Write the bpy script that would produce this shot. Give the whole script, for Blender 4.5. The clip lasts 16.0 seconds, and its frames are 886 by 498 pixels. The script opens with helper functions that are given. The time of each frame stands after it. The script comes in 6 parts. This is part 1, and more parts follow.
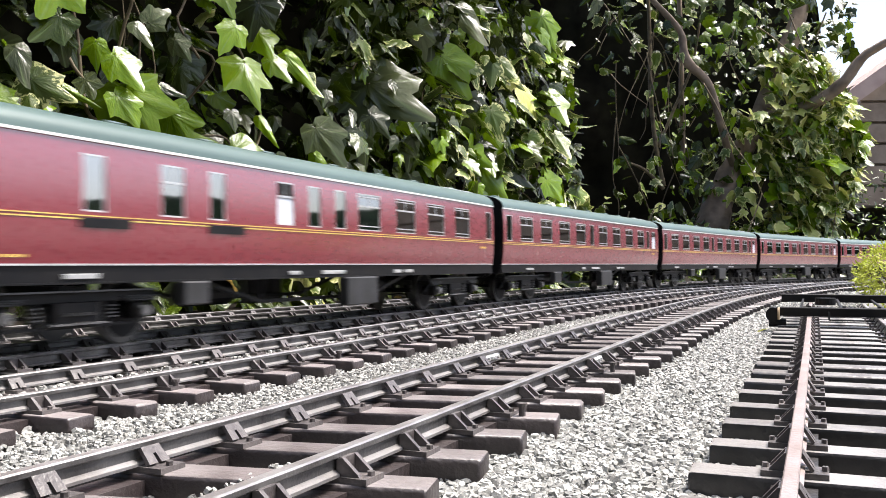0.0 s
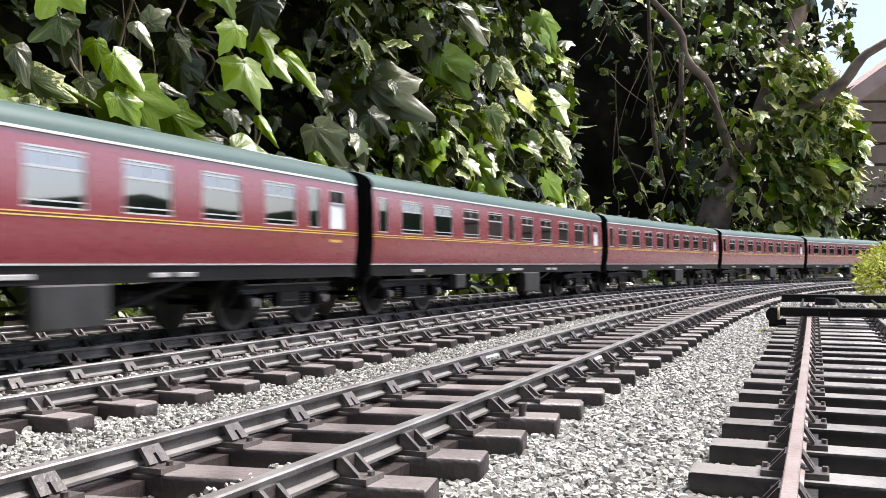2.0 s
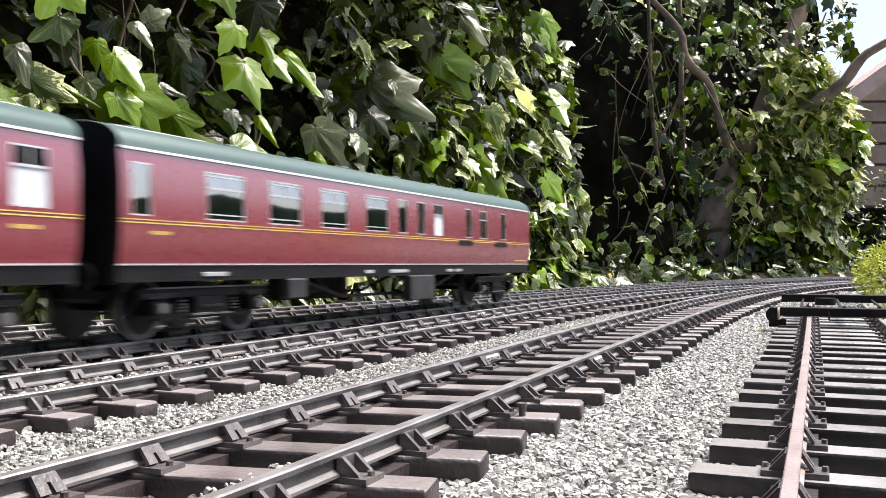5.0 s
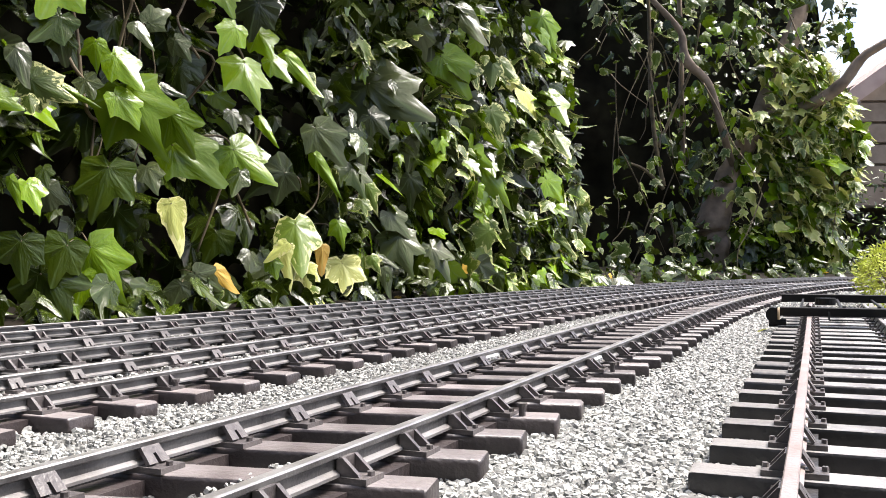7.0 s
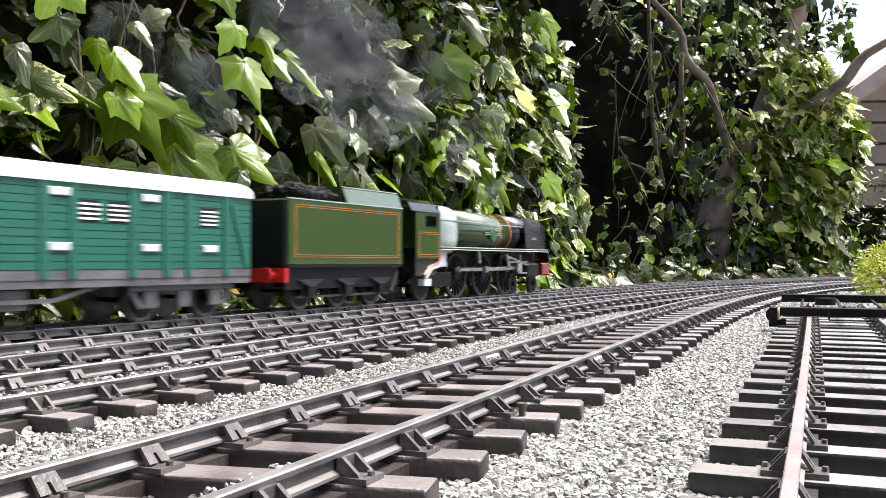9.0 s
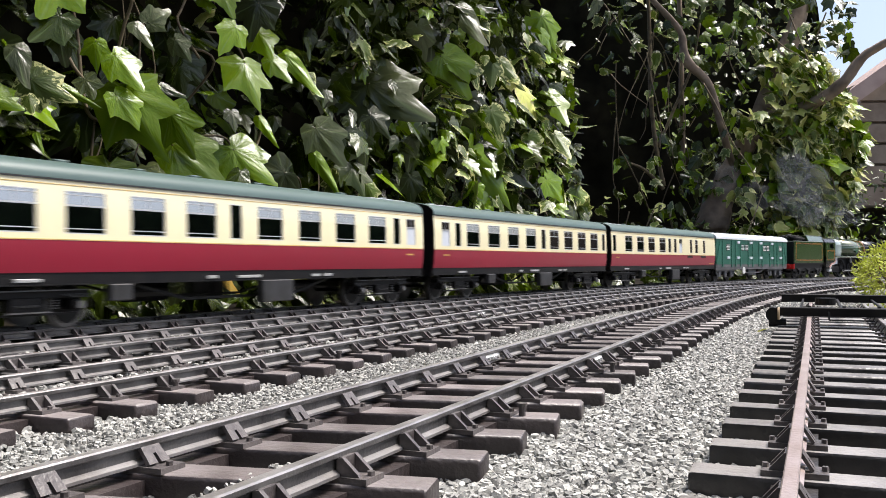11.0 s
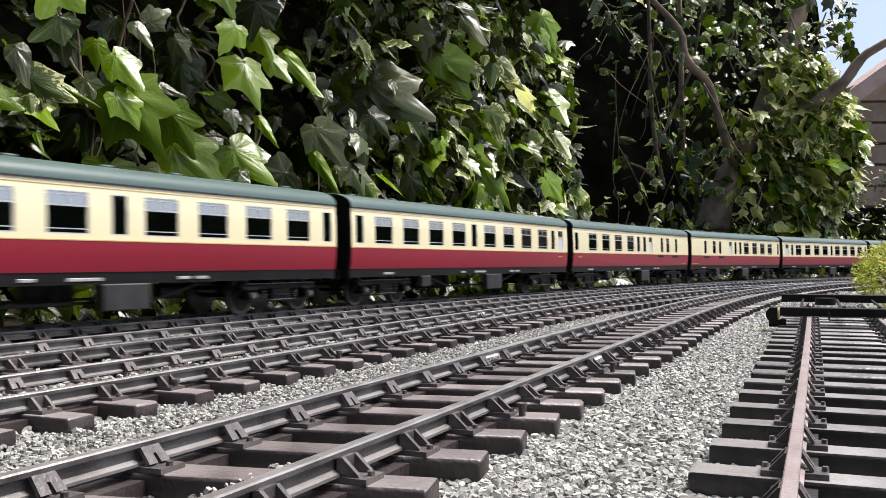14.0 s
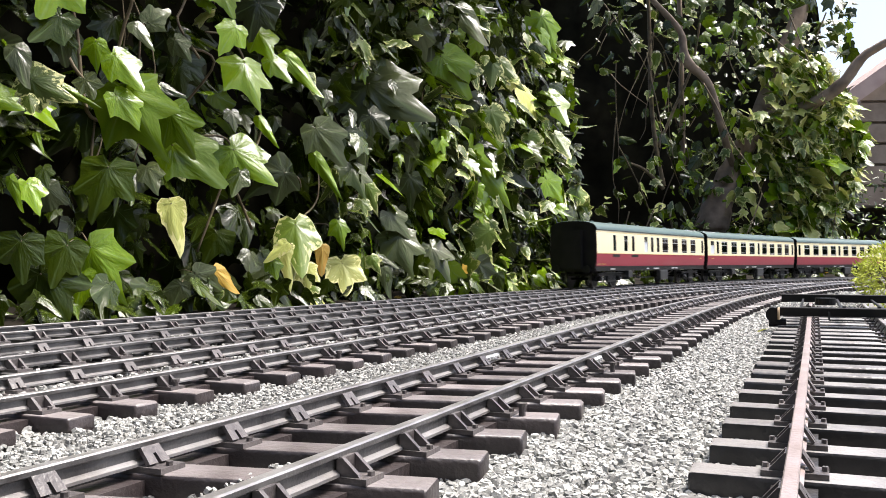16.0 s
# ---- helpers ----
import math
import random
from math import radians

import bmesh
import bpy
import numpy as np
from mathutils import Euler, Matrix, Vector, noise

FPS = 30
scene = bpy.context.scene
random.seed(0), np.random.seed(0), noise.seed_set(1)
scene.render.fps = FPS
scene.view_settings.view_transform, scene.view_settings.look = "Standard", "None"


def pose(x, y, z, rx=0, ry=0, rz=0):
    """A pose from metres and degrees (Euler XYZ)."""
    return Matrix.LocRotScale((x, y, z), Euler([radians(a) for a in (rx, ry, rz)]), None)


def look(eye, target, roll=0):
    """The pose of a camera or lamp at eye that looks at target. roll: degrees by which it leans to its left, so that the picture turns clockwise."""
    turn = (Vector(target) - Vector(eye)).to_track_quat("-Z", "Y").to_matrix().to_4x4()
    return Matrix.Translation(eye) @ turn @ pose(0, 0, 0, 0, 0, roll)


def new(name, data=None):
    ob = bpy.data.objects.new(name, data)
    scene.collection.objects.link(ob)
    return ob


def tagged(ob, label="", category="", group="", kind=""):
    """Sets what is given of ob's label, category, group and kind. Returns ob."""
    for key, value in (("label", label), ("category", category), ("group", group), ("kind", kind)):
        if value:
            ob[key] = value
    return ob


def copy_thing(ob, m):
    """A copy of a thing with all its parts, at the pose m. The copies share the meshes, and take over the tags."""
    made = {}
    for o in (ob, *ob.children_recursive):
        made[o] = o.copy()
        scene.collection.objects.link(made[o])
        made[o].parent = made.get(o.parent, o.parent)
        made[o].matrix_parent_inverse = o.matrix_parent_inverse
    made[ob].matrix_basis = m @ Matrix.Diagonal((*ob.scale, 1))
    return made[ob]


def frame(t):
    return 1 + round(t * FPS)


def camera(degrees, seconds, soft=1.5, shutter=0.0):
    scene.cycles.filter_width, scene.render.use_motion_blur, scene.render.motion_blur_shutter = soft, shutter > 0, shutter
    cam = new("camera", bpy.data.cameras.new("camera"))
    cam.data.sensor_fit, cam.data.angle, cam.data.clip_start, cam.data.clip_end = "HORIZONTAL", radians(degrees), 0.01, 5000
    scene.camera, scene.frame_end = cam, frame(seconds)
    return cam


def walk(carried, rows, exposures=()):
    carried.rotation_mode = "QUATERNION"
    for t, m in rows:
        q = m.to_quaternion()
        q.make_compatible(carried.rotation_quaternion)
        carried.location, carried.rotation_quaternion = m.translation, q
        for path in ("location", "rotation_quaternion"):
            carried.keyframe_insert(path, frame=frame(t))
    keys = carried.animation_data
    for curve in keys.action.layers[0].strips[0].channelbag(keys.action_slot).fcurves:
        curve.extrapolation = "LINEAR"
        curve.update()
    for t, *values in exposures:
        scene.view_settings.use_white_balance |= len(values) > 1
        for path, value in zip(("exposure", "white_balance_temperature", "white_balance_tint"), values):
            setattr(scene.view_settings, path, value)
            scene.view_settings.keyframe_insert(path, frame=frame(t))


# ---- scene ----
# A garden railway in 1:32 scale (45 mm gauge) before an ivy hedge. Metres; rail tops lie near z = 0.
cam = camera(50.70, 16.0, soft=0.9, shutter=0.22)
VIEW = pose(0.0, 0.0, 0.041, 90.69, 0, 0)
walk(cam, [(0, VIEW), (16, VIEW)], [(t, e, 6350, 10) for t, e in ((0, 1.18), (0.9, 0.95), (4.2, 0.92), (6.2, 1.27), (9.2, 1.22), (11.2, 0.68), (14.6, 0.60), (15.5, 0.90), (16, 1.08))])

# ---- world and light: a bright, thinly overcast sky ----
world = bpy.data.worlds.new("sky")
world.use_nodes = True
scene.world = world
wn = world.node_tree.nodes
sky = wn.new("ShaderNodeTexSky")
sky.sky_type, sky.sun_disc = "NISHITA", False
sky.sun_elevation, sky.sun_rotation = radians(64), radians(73)
sky.air_density, sky.dust_density, sky.ozone_density = 0.8, 4.2, 0.8
wn["Background"].inputs[1].default_value = 0.15
world.node_tree.links.new(sky.outputs[0], wn["Background"].inputs[0])
sun = new("sun", bpy.data.lights.new("sun", "SUN"))
sun.data.energy, sun.data.angle, sun.data.color = 4.0, radians(25), (1.0, 0.95, 0.88)
sun.matrix_world = look((1.35, 0.42, 3.0), (0, 0, 0))

# ---- materials ----
MATS = {}


def mat(name, base, rough=0.5, metal=0.0, base2=None, scale=60.0, bump=0.0, bscale=400.0, vary=0.0, spec=0.5, coat=0.0, island=False):
    """A procedural surface: two tones mixed by coarse and fine noise, a bump, and variation from piece to piece."""
    if name in MATS:
        return MATS[name]
    m = bpy.data.materials.new(name)
    m.use_nodes = True
    nt = m.node_tree
    N, L = nt.nodes, nt.links
    b = N["Principled BSDF"]
    b.inputs["Roughness"].default_value, b.inputs["Metallic"].default_value = rough, metal
    b.inputs["Specular IOR Level"].default_value, b.inputs["Coat Weight"].default_value = spec, coat
    co = N.new("ShaderNodeTexCoord")
    n1, n2 = N.new("ShaderNodeTexNoise"), N.new("ShaderNodeTexNoise")
    n1.inputs["Scale"].default_value, n1.inputs["Detail"].default_value = scale, 6
    n2.inputs["Scale"].default_value, n2.inputs["Detail"].default_value = bscale, 4
    for n in (n1, n2):
        L.new(co.outputs["Object"], n.inputs["Vector"])
    mix = N.new("ShaderNodeMix")
    mix.data_type = "RGBA"
    mix.inputs[6].default_value = (*base, 1)
    mix.inputs[7].default_value = (*(base2 or [c * 0.8 for c in base]), 1)
    ramp = N.new("ShaderNodeMapRange")
    ramp.inputs[1].default_value, ramp.inputs[2].default_value = 0.35, 0.68
    L.new(n1.outputs[0], ramp.inputs[0])
    L.new(ramp.outputs[0], mix.inputs[0])
    out = mix.outputs[2]
    if vary:
        src = N.new("ShaderNodeNewGeometry").outputs["Random Per Island"] if island else N.new("ShaderNodeObjectInfo").outputs["Random"]
        hs = N.new("ShaderNodeHueSaturation")
        mr = N.new("ShaderNodeMapRange")
        mr.inputs[3].default_value, mr.inputs[4].default_value = 1 - vary, 1 + vary
        L.new(src, mr.inputs[0])
        L.new(mr.outputs[0], hs.inputs["Value"])
        L.new(out, hs.inputs["Color"])
        out = hs.outputs[0]
    L.new(out, b.inputs["Base Color"])
    rr = N.new("ShaderNodeMapRange")
    rr.inputs[3].default_value, rr.inputs[4].default_value = max(rough - 0.08, 0.02), min(rough + 0.1, 1)
    L.new(n2.outputs[0], rr.inputs[0])
    L.new(rr.outputs[0], b.inputs["Roughness"])
    if bump:
        bp = N.new("ShaderNodeBump")
        bp.inputs["Strength"].default_value, bp.inputs["Distance"].default_value = bump, 0.0006
        L.new(n2.outputs[0], bp.inputs["Height"])
        L.new(bp.outputs[0], b.inputs["Normal"])
    MATS[name] = m
    return m


def leaf_mat(name, green, pale, margin, rough=0.3):
    """A waxy leaf: veins and a paler margin from the leaf's own outline coordinates, tone from leaf to leaf."""
    m = bpy.data.materials.new(name)
    m.use_nodes = True
    N, L = m.node_tree.nodes, m.node_tree.links
    b = N["Principled BSDF"]
    uv = N.new("ShaderNodeUVMap")
    sep = N.new("ShaderNodeSeparateXYZ")
    L.new(uv.outputs[0], sep.inputs[0])
    nz = N.new("ShaderNodeTexNoise")
    nz.inputs["Scale"].default_value = 5.0
    geo = N.new("ShaderNodeNewGeometry")
    oi = N.new("ShaderNodeObjectInfo")
    rnd = N.new("ShaderNodeMath")
    rnd.operation = "ADD"
    L.new(geo.outputs["Random Per Island"], rnd.inputs[0])
    L.new(oi.outputs["Random"], rnd.inputs[1])
    fr = N.new("ShaderNodeMath")
    fr.operation = "FRACT"
    L.new(rnd.outputs[0], fr.inputs[0])
    va = N.new("ShaderNodeVectorMath")
    va.operation = "ADD"
    L.new(uv.outputs[0], va.inputs[0])
    L.new(fr.outputs[0], va.inputs[1])
    L.new(va.outputs[0], nz.inputs["Vector"])
    # the margin grows with the distance from the blade's middle, kept in u
    mg = N.new("ShaderNodeMath")
    mg.operation = "MULTIPLY_ADD"
    L.new(nz.outputs[0], mg.inputs[0])
    mg.inputs[1].default_value = 1.5
    L.new(sep.outputs[0], mg.inputs[2])
    mr = N.new("ShaderNodeMapRange")
    mr.inputs[1].default_value, mr.inputs[2].default_value = 1.74 - margin, 1.86 - margin
    L.new(mg.outputs[0], mr.inputs[0])
    hue = N.new("ShaderNodeHueSaturation")
    hue.inputs["Color"].default_value = (*green, 1)
    v = N.new("ShaderNodeMapRange")
    v.inputs[3].default_value, v.inputs[4].default_value = 0.6, 1.5
    L.new(fr.outputs[0], v.inputs[0])
    L.new(v.outputs[0], hue.inputs["Value"])
    h2 = N.new("ShaderNodeMapRange")
    h2.inputs[3].default_value, h2.inputs[4].default_value = 0.490, 0.525
    L.new(nz.outputs[0], h2.inputs[0])
    L.new(h2.outputs[0], hue.inputs["Hue"])
    mix = N.new("ShaderNodeMix")
    mix.data_type = "RGBA"
    mix.inputs[7].default_value = (*pale, 1)
    L.new(mr.outputs[0], mix.inputs[0])
    L.new(hue.outputs[0], mix.inputs[6])
    # veins: thin pale lines fanning from the stalk, by the angle kept in v
    wv = N.new("ShaderNodeMath")
    wv.operation = "PINGPONG"
    L.new(sep.outputs[1], wv.inputs[0])
    wv.inputs[1].default_value = 0.5
    vr = N.new("ShaderNodeMapRange")
    vr.inputs[1].default_value, vr.inputs[2].default_value = 0.0, 0.07
    vr.inputs[3].default_value, vr.inputs[4].default_value = 0.26, 0.0
    L.new(wv.outputs[0], vr.inputs[0])
    mv = N.new("ShaderNodeMix")
    mv.data_type = "RGBA"
    mv.inputs[7].default_value = (0.20, 0.28, 0.10, 1)
    L.new(vr.outputs[0], mv.inputs[0])
    L.new(mix.outputs[2], mv.inputs[6])
    L.new(mv.outputs[2], b.inputs["Base Color"])
    b.inputs["Roughness"].default_value = rough + 0.06
    b.inputs["Specular IOR Level"].default_value = 0.38
    b.inputs["Coat Weight"].default_value, b.inputs["Coat Roughness"].default_value = 0.06, 0.12
    bp = N.new("ShaderNodeBump")
    bp.inputs["Strength"].default_value, bp.inputs["Distance"].default_value = 0.3, 0.002
    L.new(nz.outputs[0], bp.inputs["Height"])
    L.new(bp.outputs[0], b.inputs["Normal"])
    tr = N.new("ShaderNodeBsdfTranslucent")
    L.new(mv.outputs[2], tr.inputs[0])
    ms = N.new("ShaderNodeMixShader")
    ms.inputs[0].default_value = 0.12
    L.new(b.outputs[0], ms.inputs[1])
    L.new(tr.outputs[0], ms.inputs[2])
    L.new(ms.outputs[0], N["Material Output"].inputs[0])
    return m


def glass_mat(name, ior):
    m = bpy.data.materials.new(name)
    m.use_nodes = True
    N, L = m.node_tree.nodes, m.node_tree.links
    tp, gl, fr, ms = N.new("ShaderNodeBsdfTransparent"), N.new("ShaderNodeBsdfGlossy"), N.new("ShaderNodeFresnel"), N.new("ShaderNodeMixShader")
    tp.inputs[0].default_value = (0.22, 0.23, 0.23, 1)
    gl.inputs["Roughness"].default_value = 0.03
    fr.inputs[0].default_value = ior
    L.new(fr.outputs[0], ms.inputs[0])
    L.new(tp.outputs[0], ms.inputs[1])
    L.new(gl.outputs[0], ms.inputs[2])
    L.new(ms.outputs[0], N["Material Output"].inputs[0])
    return m


RAIL_SIDE = mat("dark_rail_web", (0.18, 0.175, 0.172), 0.36, 0.5, (0.075, 0.069, 0.067), 80, 0.3, 900)
STEEL = mat("rail_steel", (0.42, 0.40, 0.395), 0.34, 0.6, (0.27, 0.25, 0.24), 80, 0.3, 900)
RUSTED = mat("rusty_rail_steel", (0.46, 0.38, 0.365), 0.36, 0.5, (0.36, 0.28, 0.255), 70, 0.4, 700)
# Sleeper sides are darkened and weathered tops lightened: overhead light put into the colours.
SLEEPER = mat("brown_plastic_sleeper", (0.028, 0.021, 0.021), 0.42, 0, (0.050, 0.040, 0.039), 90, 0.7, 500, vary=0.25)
SLEEPER_TOP = mat("lit_weathered_sleeper_top", (0.20, 0.175, 0.17), 0.40, 0, (0.12, 0.10, 0.096), 70, 0.7, 500, vary=0.25)
DARK_TOP = mat("lit_weathered_black_sleeper_top", (0.27, 0.255, 0.245), 0.34, 0, (0.17, 0.155, 0.15), 70, 0.7, 500, vary=0.2)
# Earth colour lowered to hold the shade of hedge and tree.
EARTH = mat("shade_darkened_earth", (0.020, 0.016, 0.011), 0.95, 0, (0.010, 0.008, 0.006), 30, 1.0, 120, spec=0.1)
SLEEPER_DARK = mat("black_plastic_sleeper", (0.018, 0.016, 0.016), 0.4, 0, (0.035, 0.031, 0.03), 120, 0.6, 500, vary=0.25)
CHAIR = mat("chair_plastic", (0.075, 0.065, 0.064), 0.36, 0, (0.13, 0.115, 0.11), 300, 0.4, 900, vary=0.2)
SOIL = mat("grit", (0.19, 0.185, 0.17), 0.9, 0, (0.08, 0.075, 0.07), 140, 1.0, 380)
CHIP = mat("grey_limestone_chip", (0.35, 0.345, 0.32), 0.65, 0, (0.24, 0.235, 0.22), 400, 0.5, 900, vary=0.58, island=True)
MAROON = mat("maroon_paint", (0.205, 0.016, 0.028), 0.28, 0, (0.185, 0.014, 0.024), 8, 0, coat=1.0)
CRIMSON = mat("crimson_paint", (0.27, 0.011, 0.032), 0.35, 0, (0.24, 0.011, 0.028), 8, 0, coat=0.12)
CREAM = mat("cream_paint", (0.86, 0.79, 0.53), 0.3, 0, (0.84, 0.76, 0.50), 8, 0, coat=0.6)
ROOF_GREEN = mat("green_grey_roof_paint", (0.072, 0.115, 0.105), 0.4, 0, (0.060, 0.098, 0.09), 12, 0.1, 300)
ROOF_GREY = mat("pale_grey_roof_paint", (0.52, 0.56, 0.59), 0.4, 0, (0.44, 0.48, 0.51), 12, 0.1, 300)
BLACK = mat("black_underframe_paint", (0.006, 0.006, 0.007), 0.42, 0, (0.012, 0.011, 0.011), 60, 0.2, 400, spec=0.22)
GREYBLACK = mat("weathered_grey_frame", (0.042, 0.042, 0.045), 0.45, 0, (0.025, 0.025, 0.025), 60, 0.2, 400, spec=0.3)
YELLOW = mat("yellow_lining", (0.70, 0.48, 0.12), 0.4)
ORANGE = mat("orange_lining", (0.62, 0.22, 0.03), 0.4)
WHITE = mat("white_paint", (0.78, 0.78, 0.76), 0.4)
FROST = mat("frosted_pane", (0.62, 0.66, 0.72), 0.35)
ALU = mat("aluminium_window_bar", (0.70, 0.70, 0.70), 0.3, 0.6)
SEAT = mat("seat_cloth", (0.06, 0.02, 0.018), 0.8, 0, (0.09, 0.04, 0.03), 90)
VAN_GREEN = mat("southern_green_paint", (0.012, 0.115, 0.075), 0.4, 0, (0.012, 0.10, 0.065), 30, 0.1, 300)
LOCO_GREEN = mat("brunswick_green_paint", (0.034, 0.068, 0.012), 0.22, 0, (0.030, 0.060, 0.011), 10, 0, coat=0.9)
GLOSS_BLACK = mat("gloss_black_paint", (0.006, 0.006, 0.007), 0.25, 0, (0.010, 0.010, 0.010), 20, 0, spec=0.4, coat=0.6)
TYRE = mat("wheel_steel", (0.17, 0.165, 0.16), 0.36, 0.8, (0.09, 0.085, 0.085), 90)
NAME_GREEN = mat("nameplate_green", (0.03, 0.11, 0.045), 0.35, 0, (0.025, 0.095, 0.04), 30)
RODS = mat("polished_rods", (0.70, 0.70, 0.70), 0.28, 0.9, (0.55, 0.55, 0.55), 90)
RED = mat("red_buffer_beam", (0.55, 0.015, 0.015), 0.4)
COPPER = mat("copper_band", (0.55, 0.22, 0.10), 0.35, 0.6)
PINK_COPPER = mat("bright_copper_pipe", (0.80, 0.48, 0.42), 0.3, 0.5)
VAN_GREY = mat("dusty_grey_underframe", (0.13, 0.13, 0.135), 0.5, 0, (0.07, 0.07, 0.07), 60, 0.3, 400)
DULL_STEEL = mat("dull_rail_steel", (0.22, 0.21, 0.208), 0.36, 0.6, (0.13, 0.122, 0.12), 80, 0.3, 900)
# Top tone raised above the black sides to hold light from above.
HALF_LIT_TOP = mat("half_lit_black_sleeper_top", (0.11, 0.104, 0.10), 0.45, 0, (0.15, 0.14, 0.13), 60, 0.8, 420, vary=0.3)
COAL = mat("coal", (0.006, 0.006, 0.006), 0.6, 0, None, 200, 1.0, 300, spec=0.2)
BARK = mat("tree_bark", (0.30, 0.225, 0.165), 0.85, 0, (0.14, 0.10, 0.07), 22, 1.0, 90)
# Pale grey-green stands in for bright sky mirrored in the flat casing.
FIREBOX = mat("sky_paled_firebox", (0.42, 0.50, 0.48), 0.25, 0, (0.38, 0.46, 0.44), 12, 0, coat=0.6)
TWIG = mat("ivy_twig", (0.19, 0.145, 0.075), 0.8, 0, (0.07, 0.05, 0.03), 40, 0.8, 200)
BOARD = mat("weathered_shed_board", (0.30, 0.235, 0.175), 0.8, 0, (0.19, 0.14, 0.10), 9, 0.8, 60, vary=0.15)
PINKWOOD = mat("pale_bargeboard", (0.45, 0.33, 0.28), 0.7, 0, (0.38, 0.27, 0.23), 12, 0.4, 90)
# Near-black colour that stands in for shade deep in the foliage.
SHADE = mat("foliage_shade", (0.020, 0.018, 0.011), 0.95, 0, (0.010, 0.009, 0.006), 14, 1.0, 40, spec=0.0)
HEDGE = mat("screen_foliage", (0.05, 0.08, 0.03), 0.8, 0, (0.02, 0.035, 0.012), 6, 1.0, 30)
TAN = mat("tan_wood", (0.45, 0.33, 0.2), 0.6)
GLASS = glass_mat("window_glass", 2.2)
GLASS_BRIGHT = glass_mat("polished_window_glass", 7.0)
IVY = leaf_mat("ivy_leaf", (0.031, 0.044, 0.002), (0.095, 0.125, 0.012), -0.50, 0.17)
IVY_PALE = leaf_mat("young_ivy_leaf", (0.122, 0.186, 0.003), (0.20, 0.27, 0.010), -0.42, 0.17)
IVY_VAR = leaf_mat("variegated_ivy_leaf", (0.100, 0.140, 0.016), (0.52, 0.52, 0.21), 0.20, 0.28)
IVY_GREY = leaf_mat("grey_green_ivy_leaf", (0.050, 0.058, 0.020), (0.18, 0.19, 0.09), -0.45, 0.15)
IVY_YELLOW = leaf_mat("yellowing_ivy_leaf", (0.46, 0.46, 0.11), (0.66, 0.62, 0.26), 0.2, 0.4)
IVY_ORANGE = leaf_mat("withered_orange_leaf", (0.48, 0.27, 0.03), (0.56, 0.38, 0.08), -0.2, 0.5)
SMOKE = bpy.data.materials.new("thin_smoke")
SMOKE.use_nodes = True
_n, _l = SMOKE.node_tree.nodes, SMOKE.node_tree.links
_tp, _ms, _nz, _mr = _n.new("ShaderNodeBsdfTransparent"), _n.new("ShaderNodeMixShader"), _n.new("ShaderNodeTexNoise"), _n.new("ShaderNodeMapRange")
_n["Principled BSDF"].inputs["Base Color"].default_value = (0.42, 0.44, 0.45, 1)
_n["Principled BSDF"].inputs["Roughness"].default_value = 1.0
_nz.inputs["Scale"].default_value, _nz.inputs["Detail"].default_value = 14, 6
_mr.inputs[1].default_value, _mr.inputs[2].default_value, _mr.inputs[4].default_value = 0.34, 0.80, 0.095
_l.new(_n.new("ShaderNodeTexCoord").outputs["Object"], _nz.inputs["Vector"])
_l.new(_nz.outputs[0], _mr.inputs[0])
_l.new(_mr.outputs[0], _ms.inputs[0])
_l.new(_tp.outputs[0], _ms.inputs[1])
_l.new(_n["Principled BSDF"].outputs[0], _ms.inputs[2])
_l.new(_ms.outputs[0], _n["Material Output"].inputs[0])
SHRUB = leaf_mat("shrub_leaf", (0.46, 0.50, 0.05), (0.62, 0.62, 0.16), 0.2, 0.5)
LEAVES = [IVY, IVY_PALE, IVY_VAR, IVY_GREY, IVY_YELLOW, IVY_ORANGE]


for m, ior in ((LOCO_GREEN, 1.75), (FIREBOX, 2.0), (MAROON, 2.0), (GLOSS_BLACK, 1.6)):
    m.node_tree.nodes["Principled BSDF"].inputs["Coat IOR"].default_value = ior
    m.node_tree.nodes["Principled BSDF"].inputs["Coat Roughness"].default_value = 0.22 if m is MAROON else 0.08


# ---- mesh helpers ----
def part(name, bm, material, parent=None, label="", smooth=False):
    me = bpy.data.meshes.new(name)
    if smooth:
        for f in bm.faces:
            f.smooth = True
    bm.to_mesh(me)
    bm.free()
    if smooth:
        me.set_sharp_from_angle(angle=radians(28))
    for m in material if isinstance(material, (list, tuple)) else (material,):
        me.materials.append(m)
    ob = new(name, me)
    ob.parent = parent
    if label:
        tagged(ob, label)
    return ob


def raw(name, verts, faces, material, parent=None, label="", uvs=None, mats=None, smooth=False):
    me = bpy.data.meshes.new(name)
    me.from_pydata(verts, [], faces)
    for m in material if isinstance(material, (list, tuple)) else (material,):
        me.materials.append(m)
    if mats is not None:
        me.polygons.foreach_set("material_index", mats)
    if smooth:
        me.polygons.foreach_set("use_smooth", [True] * len(me.polygons))
    if uvs is not None:
        lay = me.uv_layers.new(name="UVMap")
        idx = np.zeros(len(me.loops), dtype=np.int32)
        me.loops.foreach_get("vertex_index", idx)
        lay.data.foreach_set("uv", np.asarray(uvs, dtype=np.float32)[idx].ravel())
    me.update()
    ob = new(name, me)
    ob.parent = parent
    if label:
        tagged(ob, label)
    return ob


